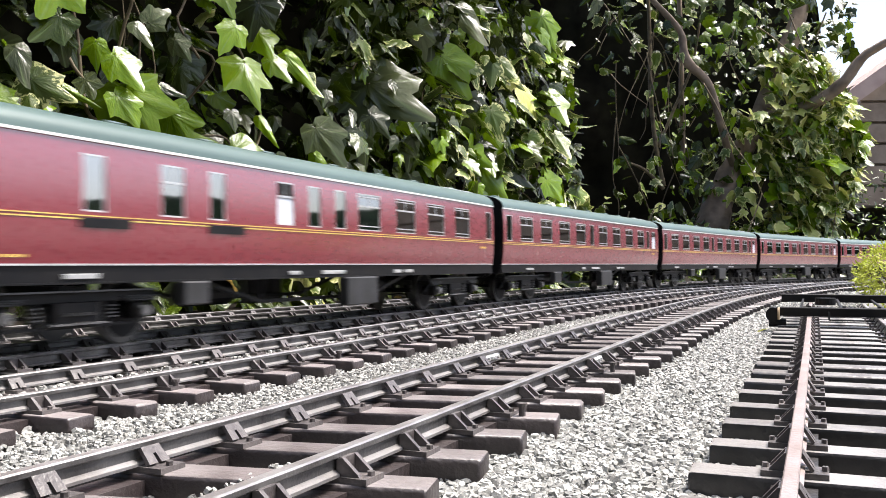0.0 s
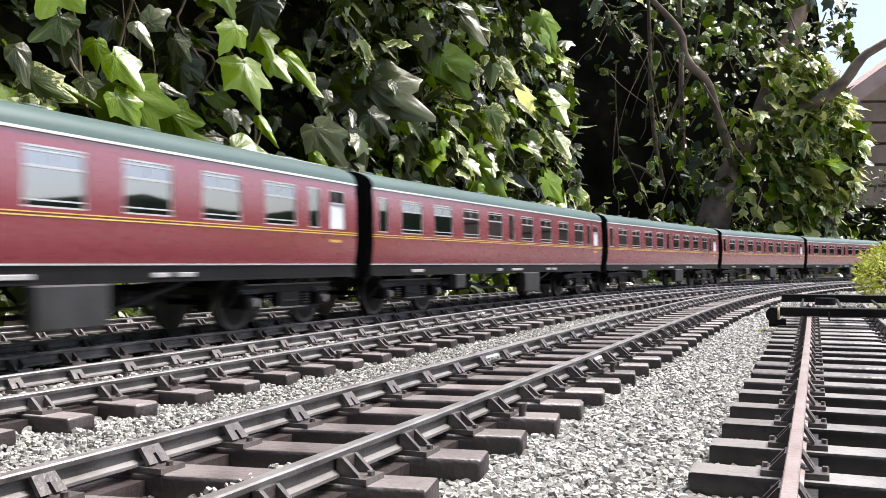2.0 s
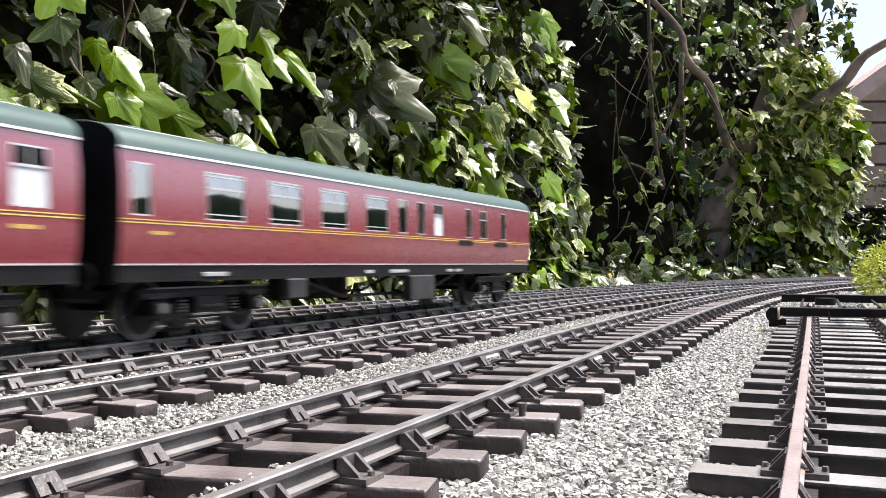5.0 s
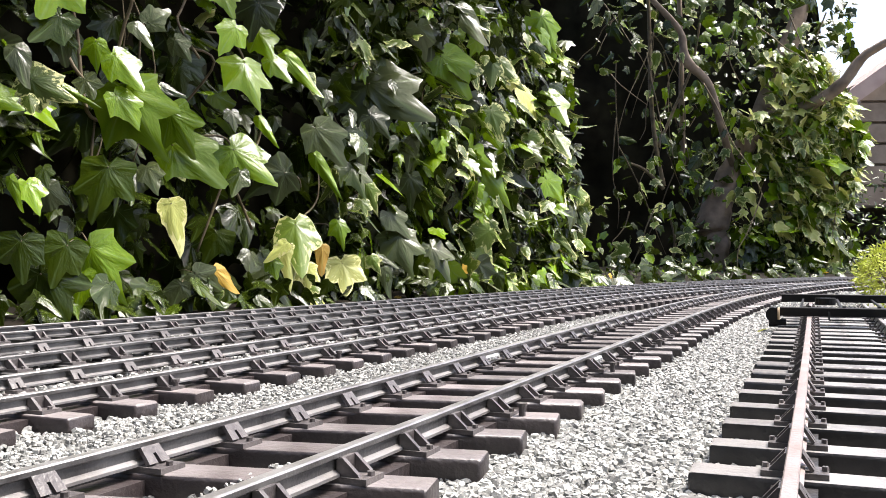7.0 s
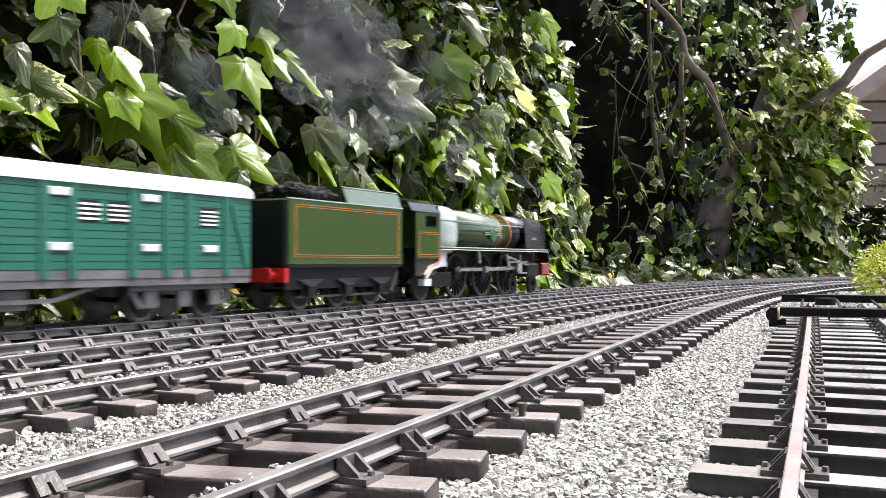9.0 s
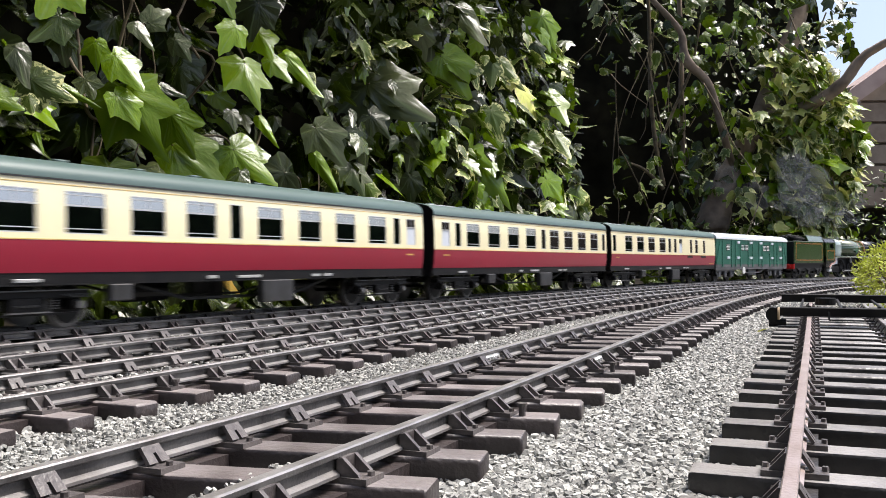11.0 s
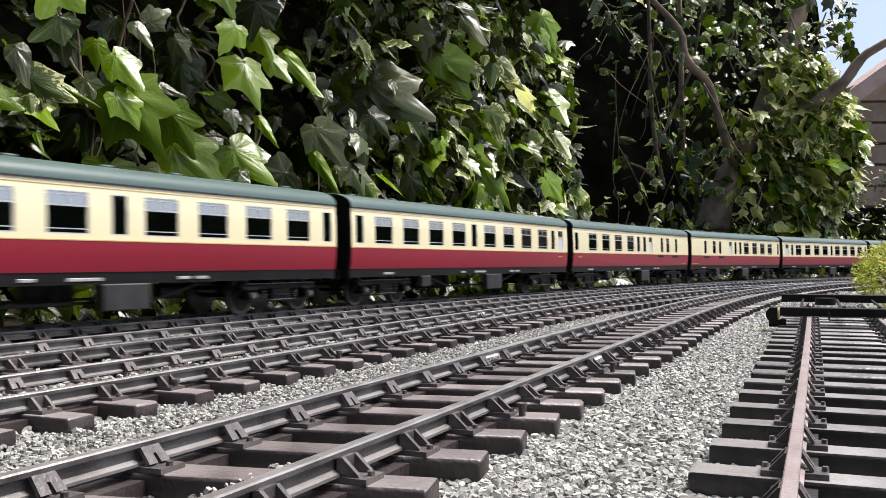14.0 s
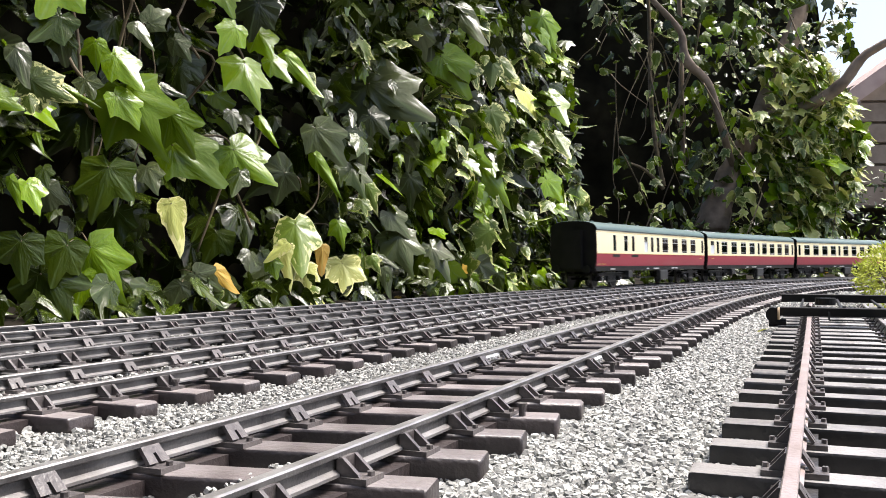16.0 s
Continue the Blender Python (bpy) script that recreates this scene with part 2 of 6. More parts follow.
def box(bm, x0, x1, y0, y1, z0, z1, m=None, bevel=0.0, mi=0):
    """A box into bm; bevel rounds its edges; m places it."""
    c = Matrix.Translation(((x0 + x1) / 2, (y0 + y1) / 2, (z0 + z1) / 2)) @ Matrix.Diagonal((abs(x1 - x0), abs(y1 - y0), abs(z1 - z0), 1))
    r = bmesh.ops.create_cube(bm, size=1, matrix=(m or Matrix()) @ c)
    faces = {f for v in r["verts"] for f in v.link_faces}
    if bevel:
        ed = {e for v in r["verts"] for e in v.link_edges}
        q = bmesh.ops.bevel(bm, geom=list(ed), offset=bevel, segments=1, affect="EDGES")
        faces = set(q["faces"]) | {f for f in faces if f.is_valid}
    for f in faces:
        if f.is_valid:
            f.material_index = mi
    return bm


def cyl(bm, r, h, m, seg=16, r2=None, mi=0):
    """A cylinder along z of m, centred."""
    q = bmesh.ops.create_cone(bm, cap_ends=True, segments=seg, radius1=r, radius2=r if r2 is None else r2, depth=h, matrix=m)
    for f in {f for v in q["verts"] for f in v.link_faces}:
        f.material_index = mi
    return bm


def bar(bm, a, b, w, h, mi=0):
    """A straight bar of section w x h from a to b."""
    a, b = Vector(a), Vector(b)
    d = b - a
    m = Matrix.Translation((a + b) / 2) @ d.to_track_quat("X", "Z").to_matrix().to_4x4()
    return box(bm, -d.length / 2, d.length / 2, -w / 2, w / 2, -h / 2, h / 2, m, mi=mi)


def sweep(profile, path, closed=True):
    """Vertices and faces of a profile (across, up) carried along path, a list of poses."""
    n, vs, fs = len(profile), [], []
    for m in path:
        vs += [m @ Vector((0, a, z)) for a, z in profile]
    for i in range(len(path) - 1):
        for j in range(n if closed else n - 1):
            k = (j + 1) % n
            fs.append((i * n + j, i * n + k, i * n + n + k, i * n + n + j))
    if closed:
        fs += [tuple(range(n))[::-1], tuple(range((len(path) - 1) * n, len(path) * n))]
    return vs, fs


def tube(name, pts, radii, material, parent=None, seg=8, label="", knots=0.0):
    """A tapered, slightly knotted limb through pts."""
    n = 6 * (len(pts) - 1)
    P, R = [], []
    for i in range(n + 1):
        u = i / 6
        k = min(int(u), len(pts) - 2)
        f = u - k
        p = [Vector(pts[max(0, min(len(pts) - 1, k + d))]) for d in (-1, 0, 1, 2)]
        c = 0.5 * ((2 * p[1]) + (p[2] - p[0]) * f + (2 * p[0] - 5 * p[1] + 4 * p[2] - p[3]) * f * f + (3 * p[1] - p[0] - 3 * p[2] + p[3]) * f ** 3)
        P.append(c)
        R.append(radii[k] * (1 - f) + radii[k + 1] * f)
    vs, fs = [], []
    for i, c in enumerate(P):
        d = (P[min(i + 1, n)] - P[max(i - 1, 0)]).normalized()
        q = d.to_track_quat("Z", "X")
        for j in range(seg):
            a = 2 * math.pi * j / seg
            w = R[i] * (1 + knots * noise.noise(Vector((i * 0.4, math.cos(a) * 1.3, math.sin(a) * 1.3 + 7 * c.x))))
            vs.append(c + q @ Vector((math.cos(a) * w, math.sin(a) * w, 0)))
    for i in range(n):
        for j in range(seg):
            k = (j + 1) % seg
            fs.append((i * seg + j, i * seg + k, i * seg + seg + k, i * seg + seg + j))
    fs += [tuple(range(seg))[::-1], tuple(range(n * seg, (n + 1) * seg))]
    return raw(name, vs, fs, material, parent, label, smooth=True)


# ---- the lines of track ----
GAUGE, SLEEPER_LENGTH = 0.0465, 0.0908


class Line:
    """A track's centre line: a gentle transition curve to the right, straight beyond its ends."""

    def __init__(self, x, y, heading, k, dk, z, grade, s0, s1):
        self.a, self.s0, self.s1 = (x, y, heading, k, dk), s0, s1
        self.z, self.grade = z, grade
        self.step = 0.01
        i0, i1 = int(round(s0 / self.step)), int(round(s1 / self.step))
        h = lambda s: heading - (k * s + dk * s * s / 2)
        self.tab, p = {0: (x, y)}, (x, y)
        for rng, sg in ((range(0, i1), 1), (range(0, i0, -1), -1)):
            p = (x, y)
            for i in rng:
                a = h((i + sg * 0.5) * self.step)
                p = (p[0] + sg * self.step * math.cos(a), p[1] + sg * self.step * math.sin(a))
                self.tab[i + sg] = p
        self.lo, self.hi, self.h = i0, i1, h

    def at(self, s):
        """x, y, heading at the distance s."""
        c = min(max(s, self.lo * self.step), self.hi * self.step)
        i = min(max(int(math.floor(c / self.step)), self.lo), self.hi - 1)
        f = c / self.step - i
        a, b = self.tab[i], self.tab[i + 1]
        x, y, th = a[0] + (b[0] - a[0]) * f, a[1] + (b[1] - a[1]) * f, self.h(c)
        return x + (s - c) * math.cos(th), y + (s - c) * math.sin(th), th

    def height(self, s):
        return self.z + self.grade * min(max(s, -1.0), 4.0)

    def frame_at(self, s, off=0.0, up=0.0):
        x, y, th = self.at(s)
        return pose(x - off * math.sin(th), y + off * math.cos(th), self.height(s) + up, 0, 0, math.degrees(th))


LINE_A = Line(0.1686, 0.7195, 1.1665, 0.0749, 0.2855, 0, 0, -1.1, 2.3)
LINE_B = Line(-0.1665, 0.3078, 1.1456, -0.1505, 0.5164, -0.0033, 0.0006, -0.7, 2.2)
LINE_C = Line(0.0562, 1.0050, 1.1228, 0.1219, 0.0261, -0.0016, -0.0035, -1.7, 4.6)
LINE_D = Line(-0.6435, -0.0219, 1.0673, -0.0697, 0.0933, -0.0044, -0.0017, -0.6, 4.4)
LINE_E = Line(0.2335, 0.5347, 1.1928, -0.0037, 0.0498, 0, 0, -0.8, 0.6)
LINES = (LINE_A, LINE_B, LINE_C, LINE_D, LINE_E)

KNOTS = []
for ln in LINES:
    s = ln.s0
    while s <= ln.s1:
        x, y, th = ln.at(s)
        KNOTS.append((x, y, ln.height(s)))
        s += 0.04
KNOTS = np.array(KNOTS)


def bed(x, y):
    """The height of the ballast: just below the sleepers of the tracks near by."""
    d2 = (KNOTS[:, 0] - x) ** 2 + (KNOTS[:, 1] - y) ** 2
    w = 1 / (d2 + 0.0006) ** 2
    return float((w * KNOTS[:, 2]).sum() / w.sum()) - 0.0132


def beside(line, s, off, z=0.0):
    x, y, th = line.at(s)
    return Vector((x - off * math.sin(th), y + off * math.cos(th), z))


# ---- ground ----
def axis(lo, hi, fine0, fine1, fine):
    a, v = [], fine0
    while v < fine1:
        a.append(v)
        v += fine
    st, v = fine, fine1
    while v < hi:
        a.append(v)
        st *= 1.35
        v += st
    a.append(hi)
    st, v = fine, fine0
    while v > lo:
        st *= 1.35
        v -= st
        a.insert(0, max(v, lo))
    return a


def ground():
    xs, ys = axis(-40, 40, -0.7, 2.0, 0.025), axis(-40, 60, -0.2, 3.4, 0.025)
    vs, fs = [], []
    for y in ys:
        for x in xs:
            near = -0.9 < x < 2.4 and -0.4 < y < 3.8
            z = bed(x, y) if near else -0.018
            vs.append((x, y, z + 0.0012 * noise.noise(Vector((x * 40, y * 40, 0)))))
    n = len(xs)
    for j in range(len(ys) - 1):
        for i in range(n - 1):
            fs.append((j * n + i, j * n + i + 1, j * n + n + i + 1, j * n + n + i))
    ob = raw("ground", vs, fs, SOIL, smooth=True)
    tagged(ob, "grey grit ballast bed under the garden tracks", "ground", kind="structure")


ground()


# ---- track: rails, sleepers, chairs ----
RAIL = [(-0.0012, 0), (0.0012, 0), (0.0015, -0.0004), (0.0015, -0.0014), (0.0006, -0.0019), (0.0006, -0.0040), (0.0021, -0.0047), (0.0021, -0.0054),
        (-0.0021, -0.0054), (-0.0021, -0.0047), (-0.0006, -0.0040), (-0.0006, -0.0019), (-0.0015, -0.0014), (-0.0015, -0.0004)]


def sleeper_mesh(width, mats, top, seed):
    rnd = random.Random(seed)
    bm = bmesh.new()
    box(bm, -width / 2, width / 2, -SLEEPER_LENGTH / 2, SLEEPER_LENGTH / 2, -0.0148, -0.0065)
    bmesh.ops.bevel(bm, geom=list(bm.edges), offset=0.0010, segments=2, profile=0.5, affect="EDGES")
    for v in bm.verts:
        v.co += Vector([rnd.uniform(-0.0002, 0.0002) for _ in range(3)])
    bm.normal_update()
    # upward faces get the lit top tone, all others the shaded side tone
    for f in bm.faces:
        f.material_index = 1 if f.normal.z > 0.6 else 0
        f.smooth = True
    me = bpy.data.meshes.new("sleeper")
    bm.to_mesh(me)
    bm.free()
    me.set_sharp_from_angle(angle=radians(50))
    me.materials.append(mats)
    me.materials.append(top)
    return me


def chair_mesh():
    """A cast chair: a base plate, two raking ribs on either side of the rail, and two bolt heads."""
    bm = bmesh.new()
    box(bm, -0.0042, 0.0042, -0.0088, 0.0088, -0.0066, -0.0053)
    def slab(ring, d):
        lo = [bm.verts.new(p) for p in ring]
        hi = [bm.verts.new(Vector(p) + Vector(d)) for p in ring]
        n = len(ring)
        bm.faces.new(lo)
        bm.faces.new(hi[::-1])
        for i in range(n):
            bm.faces.new((lo[i], hi[i], hi[(i + 1) % n], lo[(i + 1) % n]))

    # outside: two raking ribs and the jaw between them
    for x in (-0.0034, 0.0022):
        slab([(x, -0.0012, -0.0016), (x, -0.0012, -0.0054), (x, -0.0068, -0.0054), (x, -0.0064, -0.0047), (x, -0.0026, -0.0013)], (0.0012, 0, 0))
    box(bm, -0.0024, 0.0024, -0.0026, -0.0010, -0.0054, -0.0014)
    # inside: a raking plate on two legs, with a slot between them
    for k in (-1, 1):
        slab([(k * 0.0030, 0.0013, -0.0017), (k * 0.0004, 0.0013, -0.0017), (k * 0.0006, 0.0043, -0.0053), (k * 0.0034, 0.0043, -0.0053)], (0, 0.0008, 0.0005))
    slab([(-0.0006, 0.0013, -0.0017), (0.0006, 0.0013, -0.0017), (0.0006, 0.0026, -0.0033), (-0.0006, 0.0026, -0.0033)], (0, 0.0008, 0.0005))
    for sy in (-1, 1):
        cyl(bm, 0.0009, 0.0012, pose(0, sy * 0.0078, -0.0049), 6)
    bmesh.ops.recalc_face_normals(bm, faces=bm.faces)
    me = bpy.data.meshes.new("chair")
    bm.to_mesh(me)
    bm.free()
    me.materials.append(CHAIR)
    return me


CHAIR_MESH = chair_mesh()
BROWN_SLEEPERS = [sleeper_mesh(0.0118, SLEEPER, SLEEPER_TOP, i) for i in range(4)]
FAR_SLEEPERS = [sleeper_mesh(0.0118, SLEEPER_DARK, HALF_LIT_TOP, i + 30) for i in range(4)]
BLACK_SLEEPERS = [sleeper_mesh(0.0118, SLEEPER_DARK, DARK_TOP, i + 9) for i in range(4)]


def track(line, s0, s1, pitch, first, label, sleepers, rail_mats, chair_to, skew=0.0):
    base = tagged(new("railway_track"), label, "railway track", "garden railway tracks", kind="structure")
    path_s = np.arange(s0, s1, 0.02)
    for i, off in enumerate((-GAUGE / 2, GAUGE / 2)):
        vs, fs = sweep(RAIL, [line.frame_at(s, off) for s in path_s])
        web = [1 if k % 14 in (2, 3, 4, 10, 11, 12) else 0 for k in range(len(fs) - 2)] + [1, 1]
        raw("rail", vs, fs, [rail_mats[i], RAIL_SIDE], base, mats=web)
        vs, fs = sweep([(-0.0048, -0.0080), (0.0048, -0.0080), (0.0048, -0.0125), (-0.0048, -0.0125)], [line.frame_at(s, off) for s in path_s])
        raw("sleeper_web", vs, fs, sleepers[0].materials[0], base)
    n0 = int(math.ceil((s0 - first) / pitch))
    k = n0
    rnd = random.Random(len(label))
    while first + k * pitch < s1:
        s = first + k * pitch
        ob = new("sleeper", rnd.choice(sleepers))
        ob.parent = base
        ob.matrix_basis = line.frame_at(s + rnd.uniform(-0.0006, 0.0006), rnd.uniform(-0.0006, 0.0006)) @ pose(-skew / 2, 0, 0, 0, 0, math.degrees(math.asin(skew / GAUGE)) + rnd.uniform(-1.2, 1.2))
        if s < chair_to:
            for off in (-GAUGE / 2, GAUGE / 2):
                ch = new("chair", CHAIR_MESH)
                ch.parent = base
                ch.matrix_basis = line.frame_at(s - (skew if off > 0 else 0), off) @ pose(0, 0, 0, 0, 0, 180 if off > 0 else 0) @ Matrix.Diagonal((1, 0.8 if line is LINE_E else 1, 1, 1))
        k += 1
    return base


SL = 0.0059  # from a sleeper's near edge to its middle
track(LINE_A, -0.75, 2.2, 0.0309, -0.5425 - SL, "near grey steel track on brown plastic sleepers with raking chairs", BROWN_SLEEPERS, (STEEL, STEEL), 2.1, 0.009)
track(LINE_B, -0.45, 2.1, 0.0312, 0.0241 - SL, "second grey steel track on brown plastic sleepers in ballast", BROWN_SLEEPERS, (STEEL, STEEL), 2.1)
track(LINE_C, -1.1, 3.0, 0.0312, 0.0, "running track on dusty black sleepers with stray chips on them", FAR_SLEEPERS, (DULL_STEEL, DULL_STEEL), 2.6)
track(LINE_D, 0.1, 3.6, 0.0312, 0.0, "running track beside the ivy hedge, on dark sleepers", FAR_SLEEPERS, (DULL_STEEL, DULL_STEEL), 3.2)
track(LINE_E, -0.62, 0.42, 0.0338, -0.3667 + SL, "siding with a reddish worn rail on black plastic sleepers", BLACK_SLEEPERS, (STEEL, RUSTED), 1.2)


# ---- rolling stock ----
HB, WAIST, WB, WT, HG, CREST = 0.0385, 0.0600, 0.0645, 0.0935, 0.1005, 0.1172
# waist, window sill, window head, gutter and roof crest of the two kinds of coach
HEIGHTS = {"cream": (0.0600, 0.0645, 0.0935, 0.1005, 0.1160), "maroon": (0.0584, 0.0618, 0.0873, 0.0934, 0.1078)}
LEN = 0.598


def side_y(z):
    return float(np.interp(z, (HB, 0.046, 0.060, 0.080, HG), (0.0422, 0.0434, 0.0440, 0.0438, 0.0424)))


# windows from the end with the lavatory: kind, from, to in metres
COACH = [("T", 0.018, 0.038), ("D", 0.052, 0.066)] + [("W", c - 0.0175, c + 0.0175) for c in (0.099, 0.159, 0.219, 0.278)] + [("D", 0.316, 0.331)] \
    + [("W", c - 0.0175, c + 0.0175) for c in (0.365, 0.422, 0.480, 0.537)] + [("D", 0.576, 0.590)]
# from the guard's end
def brake_layout(door, guard, van_door):
    return [("D", door - 0.007, door + 0.007), ("G", guard - 0.009, guard + 0.009), ("D", van_door - 0.007, van_door + 0.007),
            ("T", 0.225, 0.243), ("D", 0.260, 0.275), ("D", 0.293, 0.308)] + [("W", c - 0.0170, c + 0.0170) for c in (0.342, 0.402, 0.460, 0.518)] + [("D", 0.577, 0.591)]


BRAKE = brake_layout(0.079, 0.132, 0.168)


def window_meshes(kind, w, tone):
    """The shared meshes of one size of window: its rim with the ventilator's bar, and its pane."""
    h = WT - WB
    rim = bmesh.new()
    t = 0.0008
    loops = []
    for y in (-0.0006, 0.0004):
        for d in (0.0, t):
            loops.append([rim.verts.new((x, y, z)) for x, z in ((-w / 2 + d, d), (w / 2 - d, d), (w / 2 - d, h - d), (-w / 2 + d, h - d))])
    for p, q in ((0, 1), (2, 3), (0, 2), (1, 3)):
        for k in range(4):
            rim.faces.new((loops[p][k], loops[p][(k + 1) % 4], loops[q][(k + 1) % 4], loops[q][k]))
    bmesh.ops.recalc_face_normals(rim, faces=rim.faces)
    if kind in "WTG":
        box(rim, -w / 2 + t, w / 2 - t, -0.0006, 0.0006, h * 0.64, h * 0.64 + 0.0012)
        box(rim, -0.0004, 0.0004, -0.0005, 0.0003, h * 0.64 + 0.0012, h - t)
        if kind == "W":
            # bar just above the sill, modelled in place of the bottom rim's reflection
            box(rim, -w / 2 + t, w / 2 - t, -0.0005, 0.0004, h * 0.11, h * 0.11 + 0.0007)
            box(rim, -w / 2 + t, w / 2 - t, -0.0005, 0.0005, h * 0.90, h * 0.90 + 0.0007)
    a = bpy.data.meshes.new("window")
    rim.to_mesh(a)
    rim.free()
    a.materials.append(ALU)
    p = bmesh.new()
    zt = h * 0.64 if kind in "TW" else h
    box(p, -w / 2 + t, w / 2 - t, -0.0003, 0.0, t, zt)
    if kind == "W":
        # the two sliding ventilators, leaning a little more than the main light
        for x0, x1 in ((-w / 2 + t, -0.0004), (0.0004, w / 2 - t)):
            box(p, x0, x1, -0.0003, 0.0, 0.0006, h * 0.36 - t, pose(0, 0.0002, h * 0.64, 2.5), mi=1)
    b = bpy.data.meshes.new("pane")
    p.to_mesh(b)
    p.free()
    b.materials.append(FROST if kind == "T" else GLASS_BRIGHT if tone == "maroon" else GLASS)
    b.materials.append(GLASS_BRIGHT)
    return a, b


WINDOWS = {}


def coach_side(bm, layout, sy, red, flip):
    """One side wall: outer and inner skins with real openings and their reveals."""
    x0 = -LEN / 2
    ops = sorted((LEN - b, LEN - a) if flip else (a, b) for k, a, b in layout)
    xs = sorted({0.0, LEN, *[v for o in ops for v in o]})
    zs = [HB, 0.046, WAIST, WB, 0.080, WT, HG]

    def vert(x, z, inn):
        return bm.verts.new((x0 + x, sy * (side_y(z) - (0.0016 if inn else 0)), z))

    for inn in (False, True):
        for i in range(len(xs) - 1):
            hole = any(a <= xs[i] + 1e-6 and xs[i + 1] <= b + 1e-6 for a, b in ops)
            for j in range(len(zs) - 1):
                if hole and zs[j] >= WB - 1e-6 and zs[j + 1] <= WT + 1e-6:
                    continue
                q = [vert(xs[i], zs[j], inn), vert(xs[i + 1], zs[j], inn), vert(xs[i + 1], zs[j + 1], inn), vert(xs[i], zs[j + 1], inn)]
                f = bm.faces.new(q if (sy < 0) != inn else q[::-1])
                f.material_index = 2 if inn else (0 if zs[j] < WAIST - 1e-6 else 1)
    for a, b in ops:
        for (xa, za), (xb, zb) in (((a, WB), (b, WB)), ((a, WT), (b, WT)), ((a, WB), (a, WT)), ((b, WB), (b, WT))):
            f = bm.faces.new((vert(xa, za, False), vert(xb, zb, False), vert(xb, zb, True), vert(xa, za, True)))
            f.material_index = 1


def wheelset(parent, x, r=0.0163):
    bm = bmesh.new()
    for sy in (-1, 1):
        m = pose(x, sy * 0.0222, r, 90)
        cyl(bm, r, 0.0040, m, 24)
        cyl(bm, r + 0.0009, 0.0010, pose(x, sy * 0.0200, r, 90), 24)
        cyl(bm, r * 0.82, 0.0006, pose(x, sy * 0.0244, r, 90), 20, mi=1)
        cyl(bm, r * 0.25, 0.004, pose(x, sy * 0.0258, r, 90), 10, mi=1)
    cyl(bm, 0.0018, 0.05, pose(x, 0, r, 90), 8, mi=1)
    return part("wheelset", bm, [TYRE, BLACK], parent)


def bogie(parent, x, base=0.083):
    """A two-axle bogie: side frames with axle boxes, springs and tie bars."""
    bm = bmesh.new()
    h = base / 2
    for sy in (-1, 1):
        y = sy * 0.0335
        box(bm, x - h - 0.012, x + h + 0.012, y - 0.0012, y + 0.0012, 0.0215, 0.0262, bevel=0.0003)
        box(bm, x - 0.013, x + 0.013, y - 0.003, y + 0.003, 0.0130, 0.0216)
        for dx in (-h, h):
            box(bm, x + dx - 0.0045, x + dx + 0.0045, y - 0.0025, y + 0.004 * 1, 0.0125, 0.0205, bevel=0.0006)
            for k in (-1, 1):
                bar(bm, (x + dx + k * 0.005, y, 0.021), (x + dx + k * 0.010, y, 0.0245), 0.002, 0.002)
            for k in range(3):
                bar(bm, (x + dx - 0.012 + k * 0.0015, y + sy * 0.002, 0.0235 - k * 0.0009), (x + dx + 0.012 - k * 0.0015, y + sy * 0.002, 0.0235 - k * 0.0009), 0.002, 0.0006, mi=1)
        for k in range(4):
            cyl(bm, 0.0024, 0.0012, pose(x - 0.007 + 0.0046 * k, y + sy * 0.003, 0.0165, 0), 10, mi=1)
        bar(bm, (x - h, y, 0.0108), (x + h, y, 0.0108), 0.0016, 0.0014)
        box(bm, x - h - 0.008, x + h + 0.008, y + sy * 0.0030 - 0.0016, y + sy * 0.0030 + 0.0016, 0.0262, 0.0270, mi=2)
        box(bm, x - 0.016, x + 0.016, y + sy * 0.0036 - 0.0014, y + sy * 0.0036 + 0.0014, 0.0118, 0.0126, mi=2)
        for dx in (-h, h):
            cyl(bm, 0.0026, 0.0030, pose(x + dx, y + sy * 0.0046, 0.0165, 90), 12, mi=2)
        for k in (-1, 1):
            for d in range(4):
                cyl(bm, 0.0021, 0.0007, pose(x + k * 0.0225, y + sy * 0.001, 0.0145 + d * 0.0017), 10, mi=2)
            bar(bm, (x + k * 0.0225, y, 0.0128), (x + k * 0.0225, y, 0.0222), 0.0018, 0.0018)
        bar(bm, (x - h - 0.011, y, 0.0218), (x - h - 0.016, y * 0.9, 0.014), 0.003, 0.0012)
        bar(bm, (x + h + 0.011, y, 0.0218), (x + h + 0.016, y * 0.9, 0.014), 0.003, 0.0012)
    box(bm, x - 0.010, x + 0.010, -0.033, 0.033, 0.020, 0.029)
    for dx in (-h - 0.010, h + 0.010):
        box(bm, x + dx - 0.002, x + dx + 0.002, -0.033, 0.033, 0.021, 0.025)
    b = part("bogie", bm, [BLACK, GREYBLACK, VAN_GREY], parent, "black bogie with sprung axle boxes")
    wheelset(b, x - h)
    wheelset(b, x + h)
    return b


